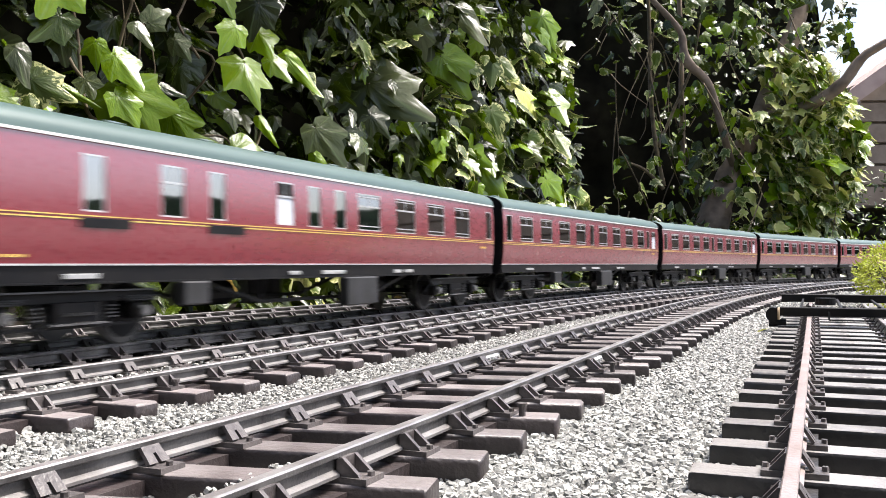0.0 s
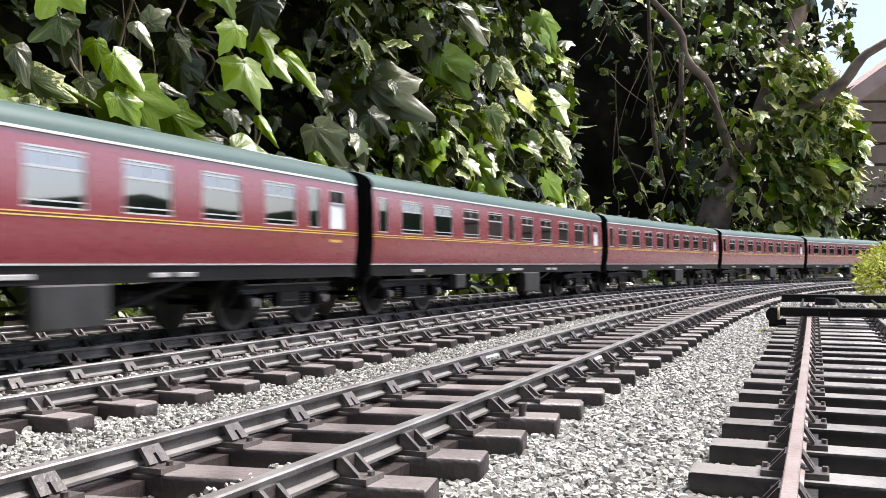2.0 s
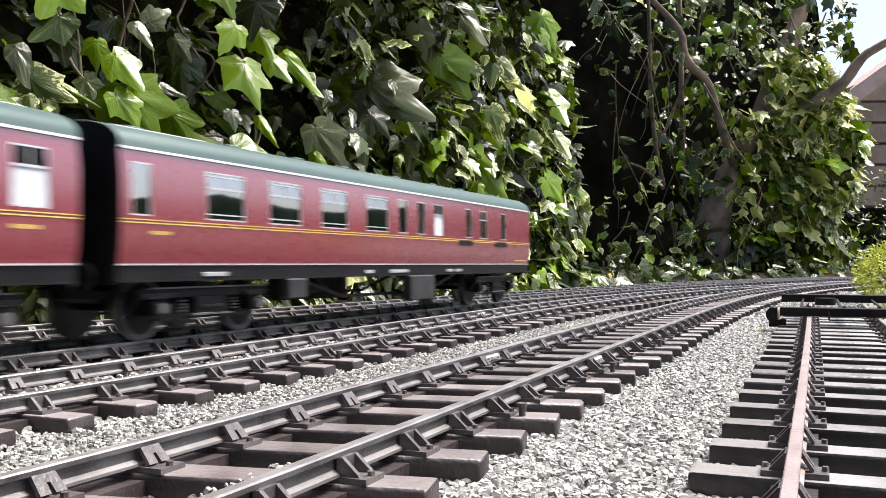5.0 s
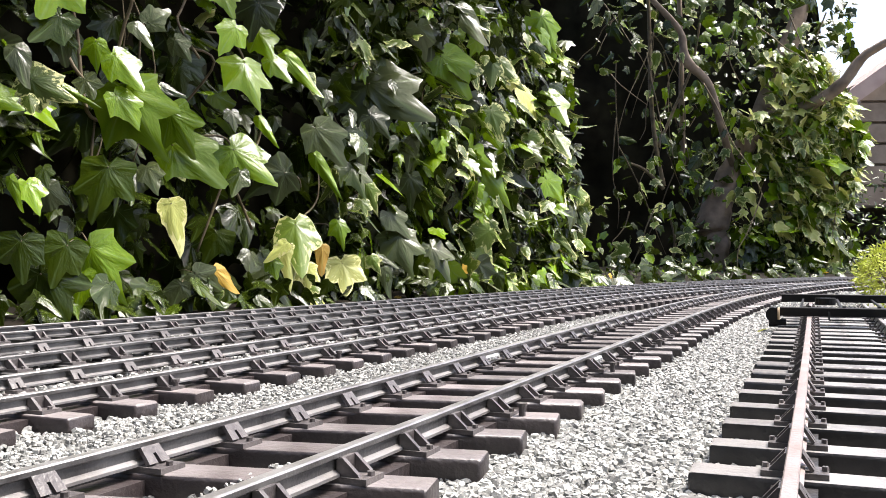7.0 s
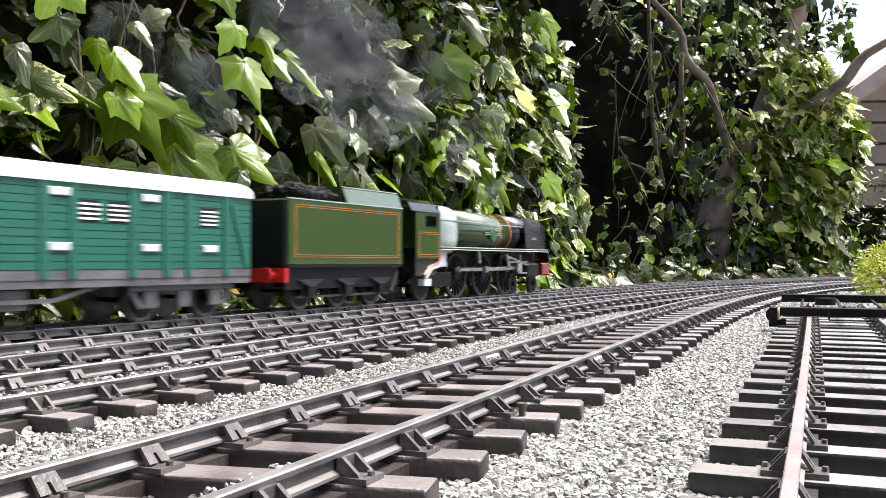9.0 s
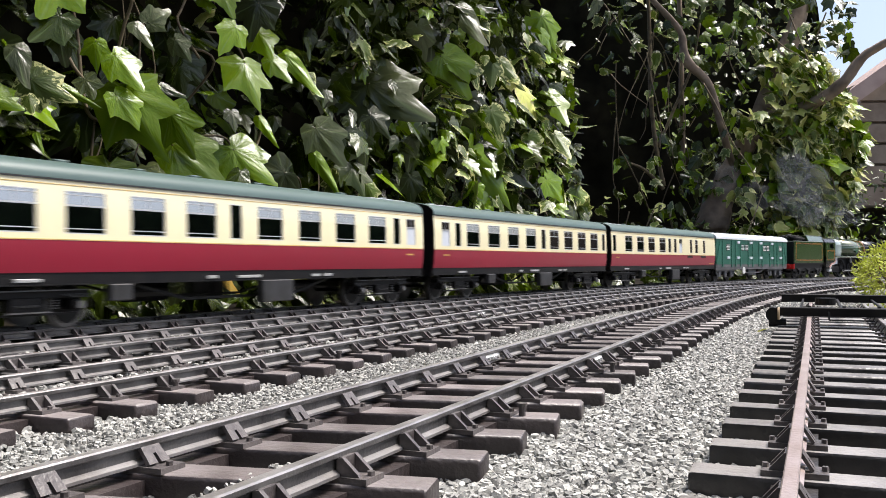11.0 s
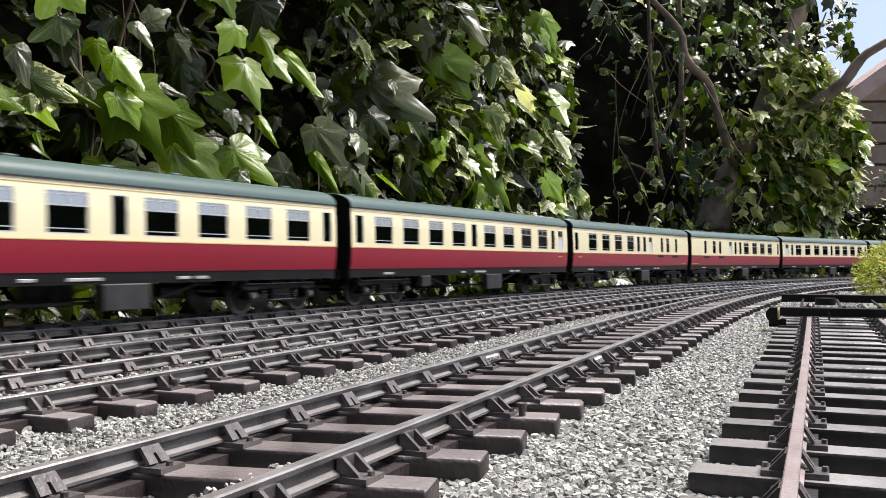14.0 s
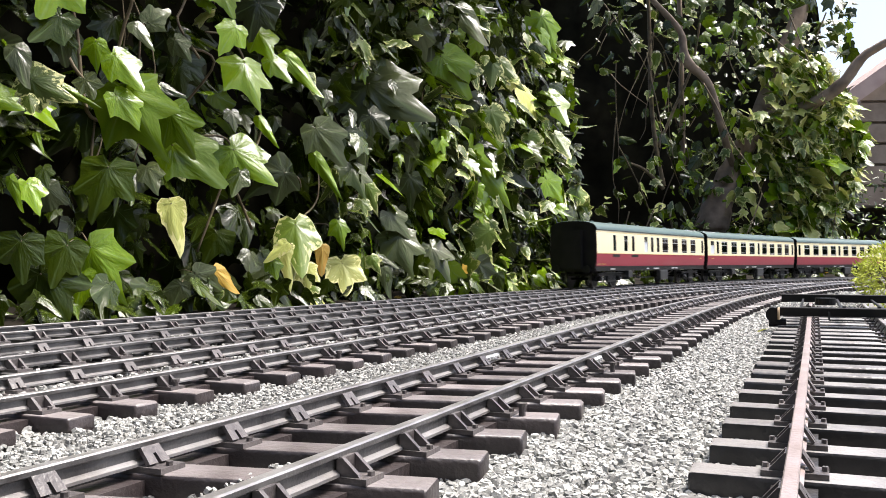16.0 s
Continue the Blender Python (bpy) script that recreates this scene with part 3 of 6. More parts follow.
def roof_part(parent, length, y, z0, z1, material, name="roof", ribs=0):
    prof = []
    n = 22
    for i in range(n + 1):
        a = math.pi * i / n
        c = math.cos(a)
        prof.append((-y * 1.01 * math.copysign(abs(c) ** 0.72, c), z0 + (z1 - z0) * math.sin(a) ** 0.80))
    xs = [-length / 2, -length / 2 + 0.002, length / 2 - 0.002, length / 2]
    path = [pose(x, 0, 0) for x in xs]
    vs, fs = sweep(prof, path)
    for k, v in enumerate(vs):
        if k < n + 1 or k >= len(vs) - n - 1:
            v.z = z0 + (v.z - z0) * 0.97
    ob = raw(name, vs, fs, [material, BLACK], parent, mats=[0] * (len(fs) - 2) + [int(material is ROOF_GREEN)] * 2, smooth=True)
    ob.data.set_sharp_from_angle(angle=radians(35))
    g = bmesh.new()
    for sy in (-1, 1):
        box(g, -length / 2, length / 2, sy * y - 0.0006, sy * y + 0.0007, z0 - 0.0005, z0 + 0.0007)
    part("gutter", g, GREYBLACK if material is ROOF_GREEN and parent.get("tone") == "cream" else WHITE, ob)
    return ob


def underframe(parent, half, boxes=True):
    bm = bmesh.new()
    for sy in (-1, 1):
        box(bm, -half, half, sy * 0.0405 - 0.0012, sy * 0.0405 + 0.0012, 0.0305, HB + 0.0002)
        box(bm, -half, half, sy * 0.0400 - 0.003, sy * 0.0400 + 0.003, 0.0300, 0.0308)
    box(bm, -half, half, -0.040, 0.040, HB - 0.0035, HB - 0.0015)
    for sx in (-1, 1):
        box(bm, sx * half - 0.002, sx * half + 0.002, -0.040, 0.040, 0.0290, HB)
    for sy in (-1, 1):
        for a, b in (((-0.13, 0.0300), (-0.07, 0.0165)), ((-0.07, 0.0165), (0.07, 0.0165)), ((0.07, 0.0165), (0.13, 0.0300))):
            bar(bm, (a[0], sy * 0.030, a[1]), (b[0], sy * 0.030, b[1]), 0.0016, 0.0022)
        for x in (-0.07, -0.02, 0.03, 0.07):
            bar(bm, (x, sy * 0.030, 0.0165), (x, sy * 0.030, 0.031), 0.0014, 0.0014)
    cyl(bm, 0.0075, 0.045, pose(-0.085, 0.0, 0.0215, 0, 90), 14)
    cyl(bm, 0.006, 0.024, pose(0.100, -0.016, 0.0225, 0, 90), 14)
    part("underframe", bm, BLACK, parent)
    for sy in (-1, 1):
        for x0, x1 in ((-0.236, -0.216), (-0.058, -0.046), (-0.020, 0.010), (0.085, 0.098), (0.104, 0.118)):
            st = bmesh.new()
            box(st, x0, x1, sy * 0.0418, sy * 0.0428, 0.0322, 0.0345, bevel=0.0002)
            part("solebar_plate", st, ALU, parent, "pale grey plate on the solebar")
    if boxes:
        for x, w, h in ((0.030, 0.044, 0.019), (-0.150, 0.020, 0.012)):
            for sy in (-1, 1):
                b = bmesh.new()
                box(b, x - w / 2, x + w / 2, sy * 0.040 - 0.006, sy * 0.040 + 0.0015, 0.0300 - h, 0.0300, bevel=0.0008)
                box(b, x - w / 2 + 0.002, x + w / 2 - 0.002, sy * 0.0418 - 0.0003, sy * 0.0418 + 0.0004, 0.0290 - h * 0.5, 0.0297 - h * 0.5)
                box(b, x - w / 2 - 0.001, x + w / 2 + 0.001, sy * 0.0412 - 0.0006, sy * 0.0412 + 0.0012, 0.0300 - h, 0.0312 - h)
                part("battery_box", b, GREYBLACK, parent, "grey battery box under the floor")


def buffers(parent, half, z=0.033):
    for sx in (-1, 1):
        for sy in (-1, 1):
            bm = bmesh.new()
            cyl(bm, 0.0032, 0.007, pose(sx * (half + 0.0035), sy * 0.0275, z, 0, 90), 12)
            cyl(bm, 0.0070, 0.0014, pose(sx * (half + 0.0076), sy * 0.0275, z, 0, 90), 16)
            part("buffer", bm, BLACK, parent)


def coach(tone, layout, flip, label):
    """A bogie coach with real window openings, panes, seats and running gear."""
    global WAIST, WB, WT, HG, CREST
    WAIST, WB, WT, HG, CREST = HEIGHTS[tone]
    base = tagged(new("coach"), label, "model coach", tone + " coaches")
    base["tone"] = tone
    lower, upper = (MAROON, MAROON) if tone == "maroon" else (CRIMSON, CREAM)
    bm = bmesh.new()
    for sy in (-1, 1):
        coach_side(bm, layout, sy, lower, flip)
    for sx in (-1, 1):
        xs = sx * (LEN / 2 - 0.0003)
        zs = [HB, 0.046, WAIST, 0.080, HG]
        for j in range(4):
            q = [bm.verts.new((xs, -side_y(zs[j]), zs[j])), bm.verts.new((xs, side_y(zs[j]), zs[j])), bm.verts.new((xs, side_y(zs[j + 1]), zs[j + 1])), bm.verts.new((xs, -side_y(zs[j + 1]), zs[j + 1]))]
            f = bm.faces.new(q if sx > 0 else q[::-1])
            f.material_index = 3
    bmesh.ops.remove_doubles(bm, verts=bm.verts, dist=0.00001)
    part("body", bm, [lower, upper, SEAT, BLACK], base, smooth=True)
    roof_part(base, LEN, 0.0428, HG, CREST, ROOF_GREEN)
    for sx in (-1, 1):
        g = bmesh.new()
        rings = []
        for k, (d, w, z) in enumerate([(0, 0.041, HG), (0.0012, 0.041, HG)] + [(0.0014 + i * 0.0011, 0.019 if i % 2 else 0.0165, HG - 0.0005 if i % 2 else HG - 0.0025) for i in range(10)]):
            x = sx * (LEN / 2 + d)
            rings.append([g.verts.new(c) for c in ((x, -w, 0.034), (x, w, 0.034), (x, w, z), (x, -w, z))])
        for a, c in zip(rings, rings[1:]):
            for j in range(4):
                g.faces.new((a[j], a[(j + 1) % 4], c[(j + 1) % 4], c[j]))
        g.faces.new(rings[0])
        g.faces.new(rings[-1])
        bmesh.ops.recalc_face_normals(g, faces=g.faces)
        part("gangway", g, BLACK, base, "black gangway bellows")
    for k, a, b in layout:
        if flip:
            a, b = LEN - b, LEN - a
        key = (k, round(b - a, 4), tone)
        if key not in WINDOWS:
            WINDOWS[key] = window_meshes(*key)
        for sy in (-1, 1):
            w = new("window", WINDOWS[key][0])
            w.parent = base
            w.matrix_basis = pose((a + b) / 2 - LEN / 2, sy * (side_y(0.079) - 0.0004), WB, 1.3, 0, 0) if sy > 0 else pose((a + b) / 2 - LEN / 2, -(side_y(0.079) - 0.0004), WB, 0, 0, 180) @ pose(0, 0, 0, 1.3)
            p = new("pane", WINDOWS[key][1])
            p.parent = w
    inn = bmesh.new()
    box(inn, -LEN / 2 + 0.004, LEN / 2 - 0.004, -0.040, 0.040, HB + 0.001, HB + 0.003)
    box(inn, -LEN / 2 + 0.004, LEN / 2 - 0.004, -0.0404, 0.0404, HG - 0.002, HG - 0.001)
    for k, a, b in layout:
        if k == "W":
            c = (a + b) / 2 if not flip else LEN - (a + b) / 2
            for d in (-0.026, 0.026):
                for y in (-0.024, 0.024):
                    box(inn, c + d - 0.004 - LEN / 2, c + d + 0.004 - LEN / 2, y - 0.013, y + 0.013, HB + 0.003, 0.073, bevel=0.001)
    part("seating", inn, SEAT, base, "dark red seats")
    ln = bmesh.new()
    for sy in (-1, 1):
        for z0, z1 in (((WAIST - 0.0002, WAIST + 0.0004), (WAIST + 0.0013, WAIST + 0.0018)) if tone == "maroon" else ((WAIST + 0.0003, WAIST + 0.0008), (0.0970, 0.0974))):
            y = side_y(z0)
            box(ln, -LEN / 2, LEN / 2, sy * (y - 0.0004), sy * (y + 0.00025), z0, z1)
    part("lining", ln, YELLOW, base, "thin yellow lining along the waist")
    if tone == "maroon":
        wl = bmesh.new()
        for sy in (-1, 1):
            box(wl, -LEN / 2, LEN / 2, sy * 0.0418, sy * 0.0427, HB - 0.0004, HB + 0.0004)
        part("sill_line", wl, ALU, base, "pale line along the lower edge")
    lt = bmesh.new()
    for sy in (-1, 1):
        spots = [(0.030, 0.053)] if layout is COACH else [(0.024, 0.0415), (0.57, 0.053)]
        for x, z in spots:
            x = LEN - x if flip else x
            n = 6 if z > 0.05 else 14
            for i in range(n):
                xa = x - LEN / 2 + (i - n / 2) * 0.0026
                box(lt, xa, xa + 0.0018, sy * (side_y(z) - 0.0004), sy * (side_y(z) + 0.0002), z, z + 0.0018)
    tagged(part("lettering", lt, YELLOW, base), kind="stuff")
    if layout is not COACH:
        for x in (0.086, 0.176):
            x = (LEN - x if flip else x) - LEN / 2
            for sy in (-1, 1):
                gr = bmesh.new()
                box(gr, x - 0.016, x + 0.016, sy * 0.0434, sy * 0.0444, 0.0548, 0.0590)
                part("step_grille", gr, BLACK, base, "black recessed lamp step")
    for i in range(8):
        x = -0.26 + i * 0.072 + (0.006 if i % 3 else -0.004)
        for sy in (-1, 1):
            v = bmesh.new()
            box(v, x - 0.005, x + 0.005, sy * 0.0185 - 0.0028, sy * 0.0185 + 0.0028, CREST - 0.0036, CREST + 0.0008, bevel=0.0008)
            part("ventilator", v, ROOF_GREEN, base)
    hat = bmesh.new()
    xe = (0.25 if not flip else -0.25) * (-1 if layout is COACH else 1)
    box(hat, xe - 0.036, xe + 0.036, -0.027, -0.014, CREST - 0.0052, CREST - 0.0012, bevel=0.0008)
    part("tank_cover", hat, ALU, base, "pale metal plate on the roof")
    underframe(base, LEN / 2)
    buffers(base, LEN / 2)
    bogie(base, -0.222)
    bogie(base, 0.222)
    return base


MAROON_LABEL = "maroon bogie coach with yellow lining and a green-grey roof"
CREAM_LABEL = "crimson and cream bogie coach with a green-grey roof"
PITCH = 0.6273
maroon_train, cream_train = [], []
first_brake = coach("maroon", BRAKE, False, "maroon brake coach with guard's compartment and yellow lining")
first_coach = coach("maroon", COACH, True, MAROON_LABEL)
last_brake = coach("maroon", BRAKE, True, "maroon brake coach at the tail of the train")
maroon_train = [(last_brake, 0)] + [(first_coach, 1)] + [(copy_thing(first_coach, Matrix()), j) for j in range(2, 9)] + [(first_brake, 9)]
c_brake_l = coach("cream", BRAKE, False, "crimson and cream brake coach with guard's compartment")
c_brake_r = coach("cream", BRAKE, True, "crimson and cream brake coach behind the van")
c_l = coach("cream", COACH, False, CREAM_LABEL)
c_r = coach("cream", COACH, True, CREAM_LABEL)
cream_train = [(c_brake_r, 1), (c_l, 2), (c_r, 3), (copy_thing(c_l, Matrix()), 4), (copy_thing(c_brake_l, Matrix()), 5),
               (copy_thing(c_brake_r, Matrix()), 6), (copy_thing(c_r, Matrix()), 7), (copy_thing(c_l, Matrix()), 8), (c_brake_l, 9)]

WAIST, WB, WT, HG, CREST = HEIGHTS["cream"]


def van():
    """The green boarded luggage van, with louvred windows and a pale roof."""
    L, H = 0.490, 0.1000
    base = tagged(new("luggage_van"), "green boarded luggage van with a pale grey roof", "model van")
    bm = bmesh.new()
    box(bm, -L / 2, L / 2, -0.0405, 0.0405, 0.0335, 0.0400, mi=1)
    box(bm, -L / 2, L / 2, -0.0395, 0.0395, 0.0400, H)
    part("body", bm, [VAN_GREEN, VAN_GREY], base)
    nb = 11
    for i in range(nb):
        b = bmesh.new()
        z = 0.0402 + i * (H - 0.0402) / nb
        for sy in (-1, 1):
            box(b, -L / 2, L / 2, sy * 0.0395, sy * 0.0408, z + 0.0003, z + (H - 0.0402) / nb - 0.0003)
        for sx in (-1, 1):
            box(b, sx * L / 2 - 0.0002, sx * (L / 2 + 0.0011), -0.0395, 0.0395, z + 0.0003, z + (H - 0.0402) / nb - 0.0003)
        part("board", b, VAN_GREEN, base)
    roof_part(base, L + 0.004, 0.0418, H, 0.1150, ROOF_GREY)
    fr = (-0.205, -0.148, -0.124, -0.092, -0.040, -0.010, 0.034, 0.058, 0.112, 0.146, 0.170, 0.214)
    for x in fr:
        for sy in (-1, 1):
            b = bmesh.new()
            box(b, x - 0.0035, x + 0.0035, sy * 0.0408, sy * 0.0418, 0.0345, H)
            part("post", b, VAN_GREEN, base)
    for sx in (-1, 1):
        for sy in (-1, 1):
            b = bmesh.new()
            bar(b, (sx * 0.241, sy * 0.0413, 0.042), (sx * 0.222, sy * 0.0413, 0.094), 0.0012, 0.006)
            part("brace", b, VAN_GREEN, base)
    for x in (-0.1735, -0.0805, -0.0535, 0.0715, 0.0975, 0.1925):
        for sy in (-1, 1):
            w = bmesh.new()
            y0, y1 = sy * 0.0408, sy * 0.0416
            box(w, x - 0.0095, x + 0.0095, y0, sy * 0.0411, 0.0735, 0.0885)
            wi = part("window", w, BLACK, base)
            b = bmesh.new()
            for k in range(4):
                box(b, x - 0.0090, x + 0.0090, sy * 0.0411, sy * 0.0417, 0.0748 + k * 0.0034, 0.0763 + k * 0.0034)
            part("louvre", b, WHITE, wi)
    for x, z in ((-0.1705, 0.0560), (-0.1075, 0.0560), (-0.1075, 0.0930), (-0.0235, 0.0560), (-0.0235, 0.0930), (0.046, 0.0560), (0.046, 0.0930), (0.1285, 0.0560), (0.1285, 0.0930), (0.194, 0.0560)):
        for sy in (-1, 1):
            b = bmesh.new()
            box(b, x - 0.0085, x + 0.0085, sy * 0.0408, sy * 0.0424, z - 0.0028, z + 0.0028, bevel=0.0005)
            part("ventilator_hood", b, FROST, base, "pale ventilator hood")
    for i in range(5):
        v = bmesh.new()
        cyl(v, 0.0045, 0.004, pose(-0.19 + 0.095 * i, -0.014, 0.1150), 10)
        part("roof_ventilator", v, GREYBLACK, base)
    u = bmesh.new()
    for sy in (-1, 1):
        box(u, -L / 2, L / 2, sy * 0.0385 - 0.0015, sy * 0.0385 + 0.0015, 0.028, 0.0336)
        for a, b in (((-0.085, 0.029), (-0.045, 0.0195)), ((-0.045, 0.0195), (0.045, 0.0195)), ((0.045, 0.0195), (0.085, 0.029))):
            bar(u, (a[0], sy * 0.036, a[1]), (b[0], sy * 0.036, b[1]), 0.0022, 0.0030)
        box(u, -0.026, 0.026, sy * 0.030 - 0.005, sy * 0.030 + 0.005, 0.014, 0.027)
    part("underframe", u, VAN_GREY, base)
    for sy in (-1, 1):
        d = bmesh.new()
        cyl(d, 0.0085, 0.0012, pose(-0.072, sy * 0.0412, 0.0255, 90), 18)
        part("disc", d, WHITE, base, "white disc on the underframe")
    for x in (-0.172, 0.172):
        b = bmesh.new()
        for sy in (-1, 1):
            y = sy * 0.0335
            box(b, x - 0.058, x + 0.058, y - 0.0014, y + 0.0014, 0.0235, 0.0285, bevel=0.0004)
            for dx in (-0.036, 0.0, 0.036):
                box(b, x + dx - 0.007, x + dx + 0.007, y - 0.002, y + 0.003, 0.010, 0.024, bevel=0.001)
            for dx in (-0.055, 0.055):
                bar(b, (x + dx * 0.82, y, 0.011), (x + dx, y, 0.024), 0.002, 0.004)
        bo = part("bogie", b, VAN_GREY, base, "grey plate-framed bogie")
        wheelset(bo, x - 0.036)
        wheelset(bo, x + 0.036)
    buffers(base, L / 2, 0.0335)
    return base


def panel_lines(parent, x0, x1, z0, z1, y, sides=(-1, 1)):
    """Orange, black, orange lining round a green panel."""
    b, k = bmesh.new(), bmesh.new()
    for sy in sides:
        for d, t, bm, yy in ((0.0, 0.0005, b, 0.0003), (0.0005, 0.0014, k, 0.00025), (0.0019, 0.0005, b, 0.0003)):
            a0, a1, c0, c1 = x0 + d, x1 - d, z0 + d, z1 - d
            for q in ((a0, a1, c0, c0 + t), (a0, a1, c1 - t, c1), (a0, a0 + t, c0 + t, c1 - t), (a1 - t, a1, c0 + t, c1 - t)):
                box(bm, q[0], q[1], sy * (y - 0.0004), sy * (y + yy), q[2], q[3])
    part("lining", b, ORANGE, parent, "orange lining")
    part("lining_band", k, BLACK, parent)


def tender():
    base = tagged(new("tender"), "lined green locomotive tender loaded with coal", "model tender")
    L, y = 0.206, 0.0405
    bm = bmesh.new()
    box(bm, 0, L, -y, y, 0.0430, 0.1040, bevel=0.0010)
    part("tank", bm, LOCO_GREEN, base)
    x0, x1 = 0.098, L
    prof = [(-0.040, 0.1040), (-0.034, 0.1195), (-0.030, 0.1215), (0.030, 0.1215), (0.034, 0.1195), (0.040, 0.1040)]
    vs, fs = sweep(prof, [pose(x0, 0, 0), pose(x1, 0, 0)])
    raw("raised_side", vs, fs, LOCO_GREEN, base)
    rim = bmesh.new()
    for sy in (-1, 1):
        box(rim, 0, L, sy * (y - 0.0006), sy * (y + 0.0004), 0.1036, 0.1046)
        bar(rim, (x0, sy * 0.0325, 0.1212), (x1, sy * 0.0325, 0.1212), 0.0012, 0.0008)
    part("beading", rim, ALU, base)
    c = bmesh.new()
    rnd = random.Random(5)
    for i in range(220):
        x, yy = rnd.uniform(0.040, 0.102), rnd.uniform(-0.028, 0.028)
        m = pose(x, yy, 0.106 + 0.015 * (1 - (yy / 0.034) ** 2) * rnd.random() ** 0.5, rnd.uniform(0, 90), rnd.uniform(0, 90), rnd.uniform(0, 90))
        bmesh.ops.create_icosphere(c, subdivisions=1, radius=rnd.uniform(0.003, 0.0055), matrix=m)
    for v in c.verts:
        v.co += Vector([rnd.uniform(-0.0006, 0.0006) for _ in range(3)])
    part("coal", c, COAL, base, "heap of black coal")
    panel_lines(base, 0.010, L - 0.008, 0.0500, 0.0990, y)
    f = bmesh.new()
    for sy in (-1, 1):
        box(f, 0.002, L - 0.002, sy * 0.034 - 0.0015, sy * 0.034 + 0.0015, 0.0200, 0.0425)
        for x in (0.040, 0.103, 0.166):
            box(f, x - 0.007, x + 0.007, sy * 0.0355, sy * 0.0395, 0.0130, 0.0240, bevel=0.0008)
            for k in range(4):
                bar(f, (x - 0.020 + k * 0.003, sy * 0.037, 0.0285 - k * 0.0012), (x + 0.020 - k * 0.003, sy * 0.037, 0.0285 - k * 0.0012), 0.003, 0.0009, mi=1)
        bar(f, (0.02, sy * 0.034, 0.0125), (0.186, sy * 0.034, 0.0125), 0.0016, 0.0020, mi=1)
        bar(f, (L - 0.006, sy * 0.036, 0.036), (L - 0.018, sy * 0.036, 0.014), 0.002, 0.006, mi=1)
    box(f, 0.0, L, -0.040, 0.040, 0.0405, 0.0432)
    part("frame", f, [BLACK, GREYBLACK], base)
    for x in (0.040, 0.103, 0.166):
        wheelset(base, x, 0.0178)
    beam = bmesh.new()
    box(beam, -0.004, 0.0005, -0.040, 0.040, 0.0270, 0.0400)
    part("buffer_beam", beam, RED, base, "red rear buffer beam")
    e = bmesh.new()
    box(e, -0.003, 0.0, -0.038, 0.038, 0.0405, 0.102)
    part("rear_plate", e, BLACK, base)
    for sy in (-1, 1):
        b = bmesh.new()
        cyl(b, 0.0034, 0.012, pose(-0.010, sy * 0.0275, 0.0335, 0, 90), 12)
        cyl(b, 0.0072, 0.0014, pose(-0.0165, sy * 0.0275, 0.0335, 0, 90), 16)
        part("buffer", b, RED, base)
    return base


DRIVERS = (0.128, 0.203, 0.276)


def driving_wheel():
    """A spoked driving wheel on its axle, both sides, about its own middle."""
    bm = bmesh.new()
    r = 0.0285
    for sy in (-1, 1):
        y = sy * 0.0222
        for rr, w, mi in ((r, 0.0040, 1), ):
            n = 32
            ring = []
            for k in range(n):
                a = 2 * math.pi * k / n
                ring.append([bm.verts.new((rad * math.cos(a), y + d, rad * math.sin(a))) for rad, d in ((rr, -w / 2), (rr, w / 2), (rr - 0.0034, w / 2), (rr - 0.0034, -w / 2))])
            for k in range(n):
                p, q = ring[k], ring[(k + 1) % n]
                for j in range(4):
                    f = bm.faces.new((p[j], p[(j + 1) % 4], q[(j + 1) % 4], q[j]))
                    f.material_index = 1
        for k in range(17):
            a = 2 * math.pi * k / 17
            bar(bm, (0.004 * math.cos(a), y, 0.004 * math.sin(a)), ((r - 0.003) * math.cos(a), y, (r - 0.003) * math.sin(a)), 0.0022, 0.0016)
        cyl(bm, 0.0055, 0.006, pose(0, y, 0, 90), 14)
        cyl(bm, 0.0030, 0.012, pose(0.0095, sy * 0.0262, 0, 90), 10, mi=1)
    cyl(bm, 0.003, 0.044, pose(0, 0, 0, 90), 8)
    bmesh.ops.recalc_face_normals(bm, faces=bm.faces)
    return bm


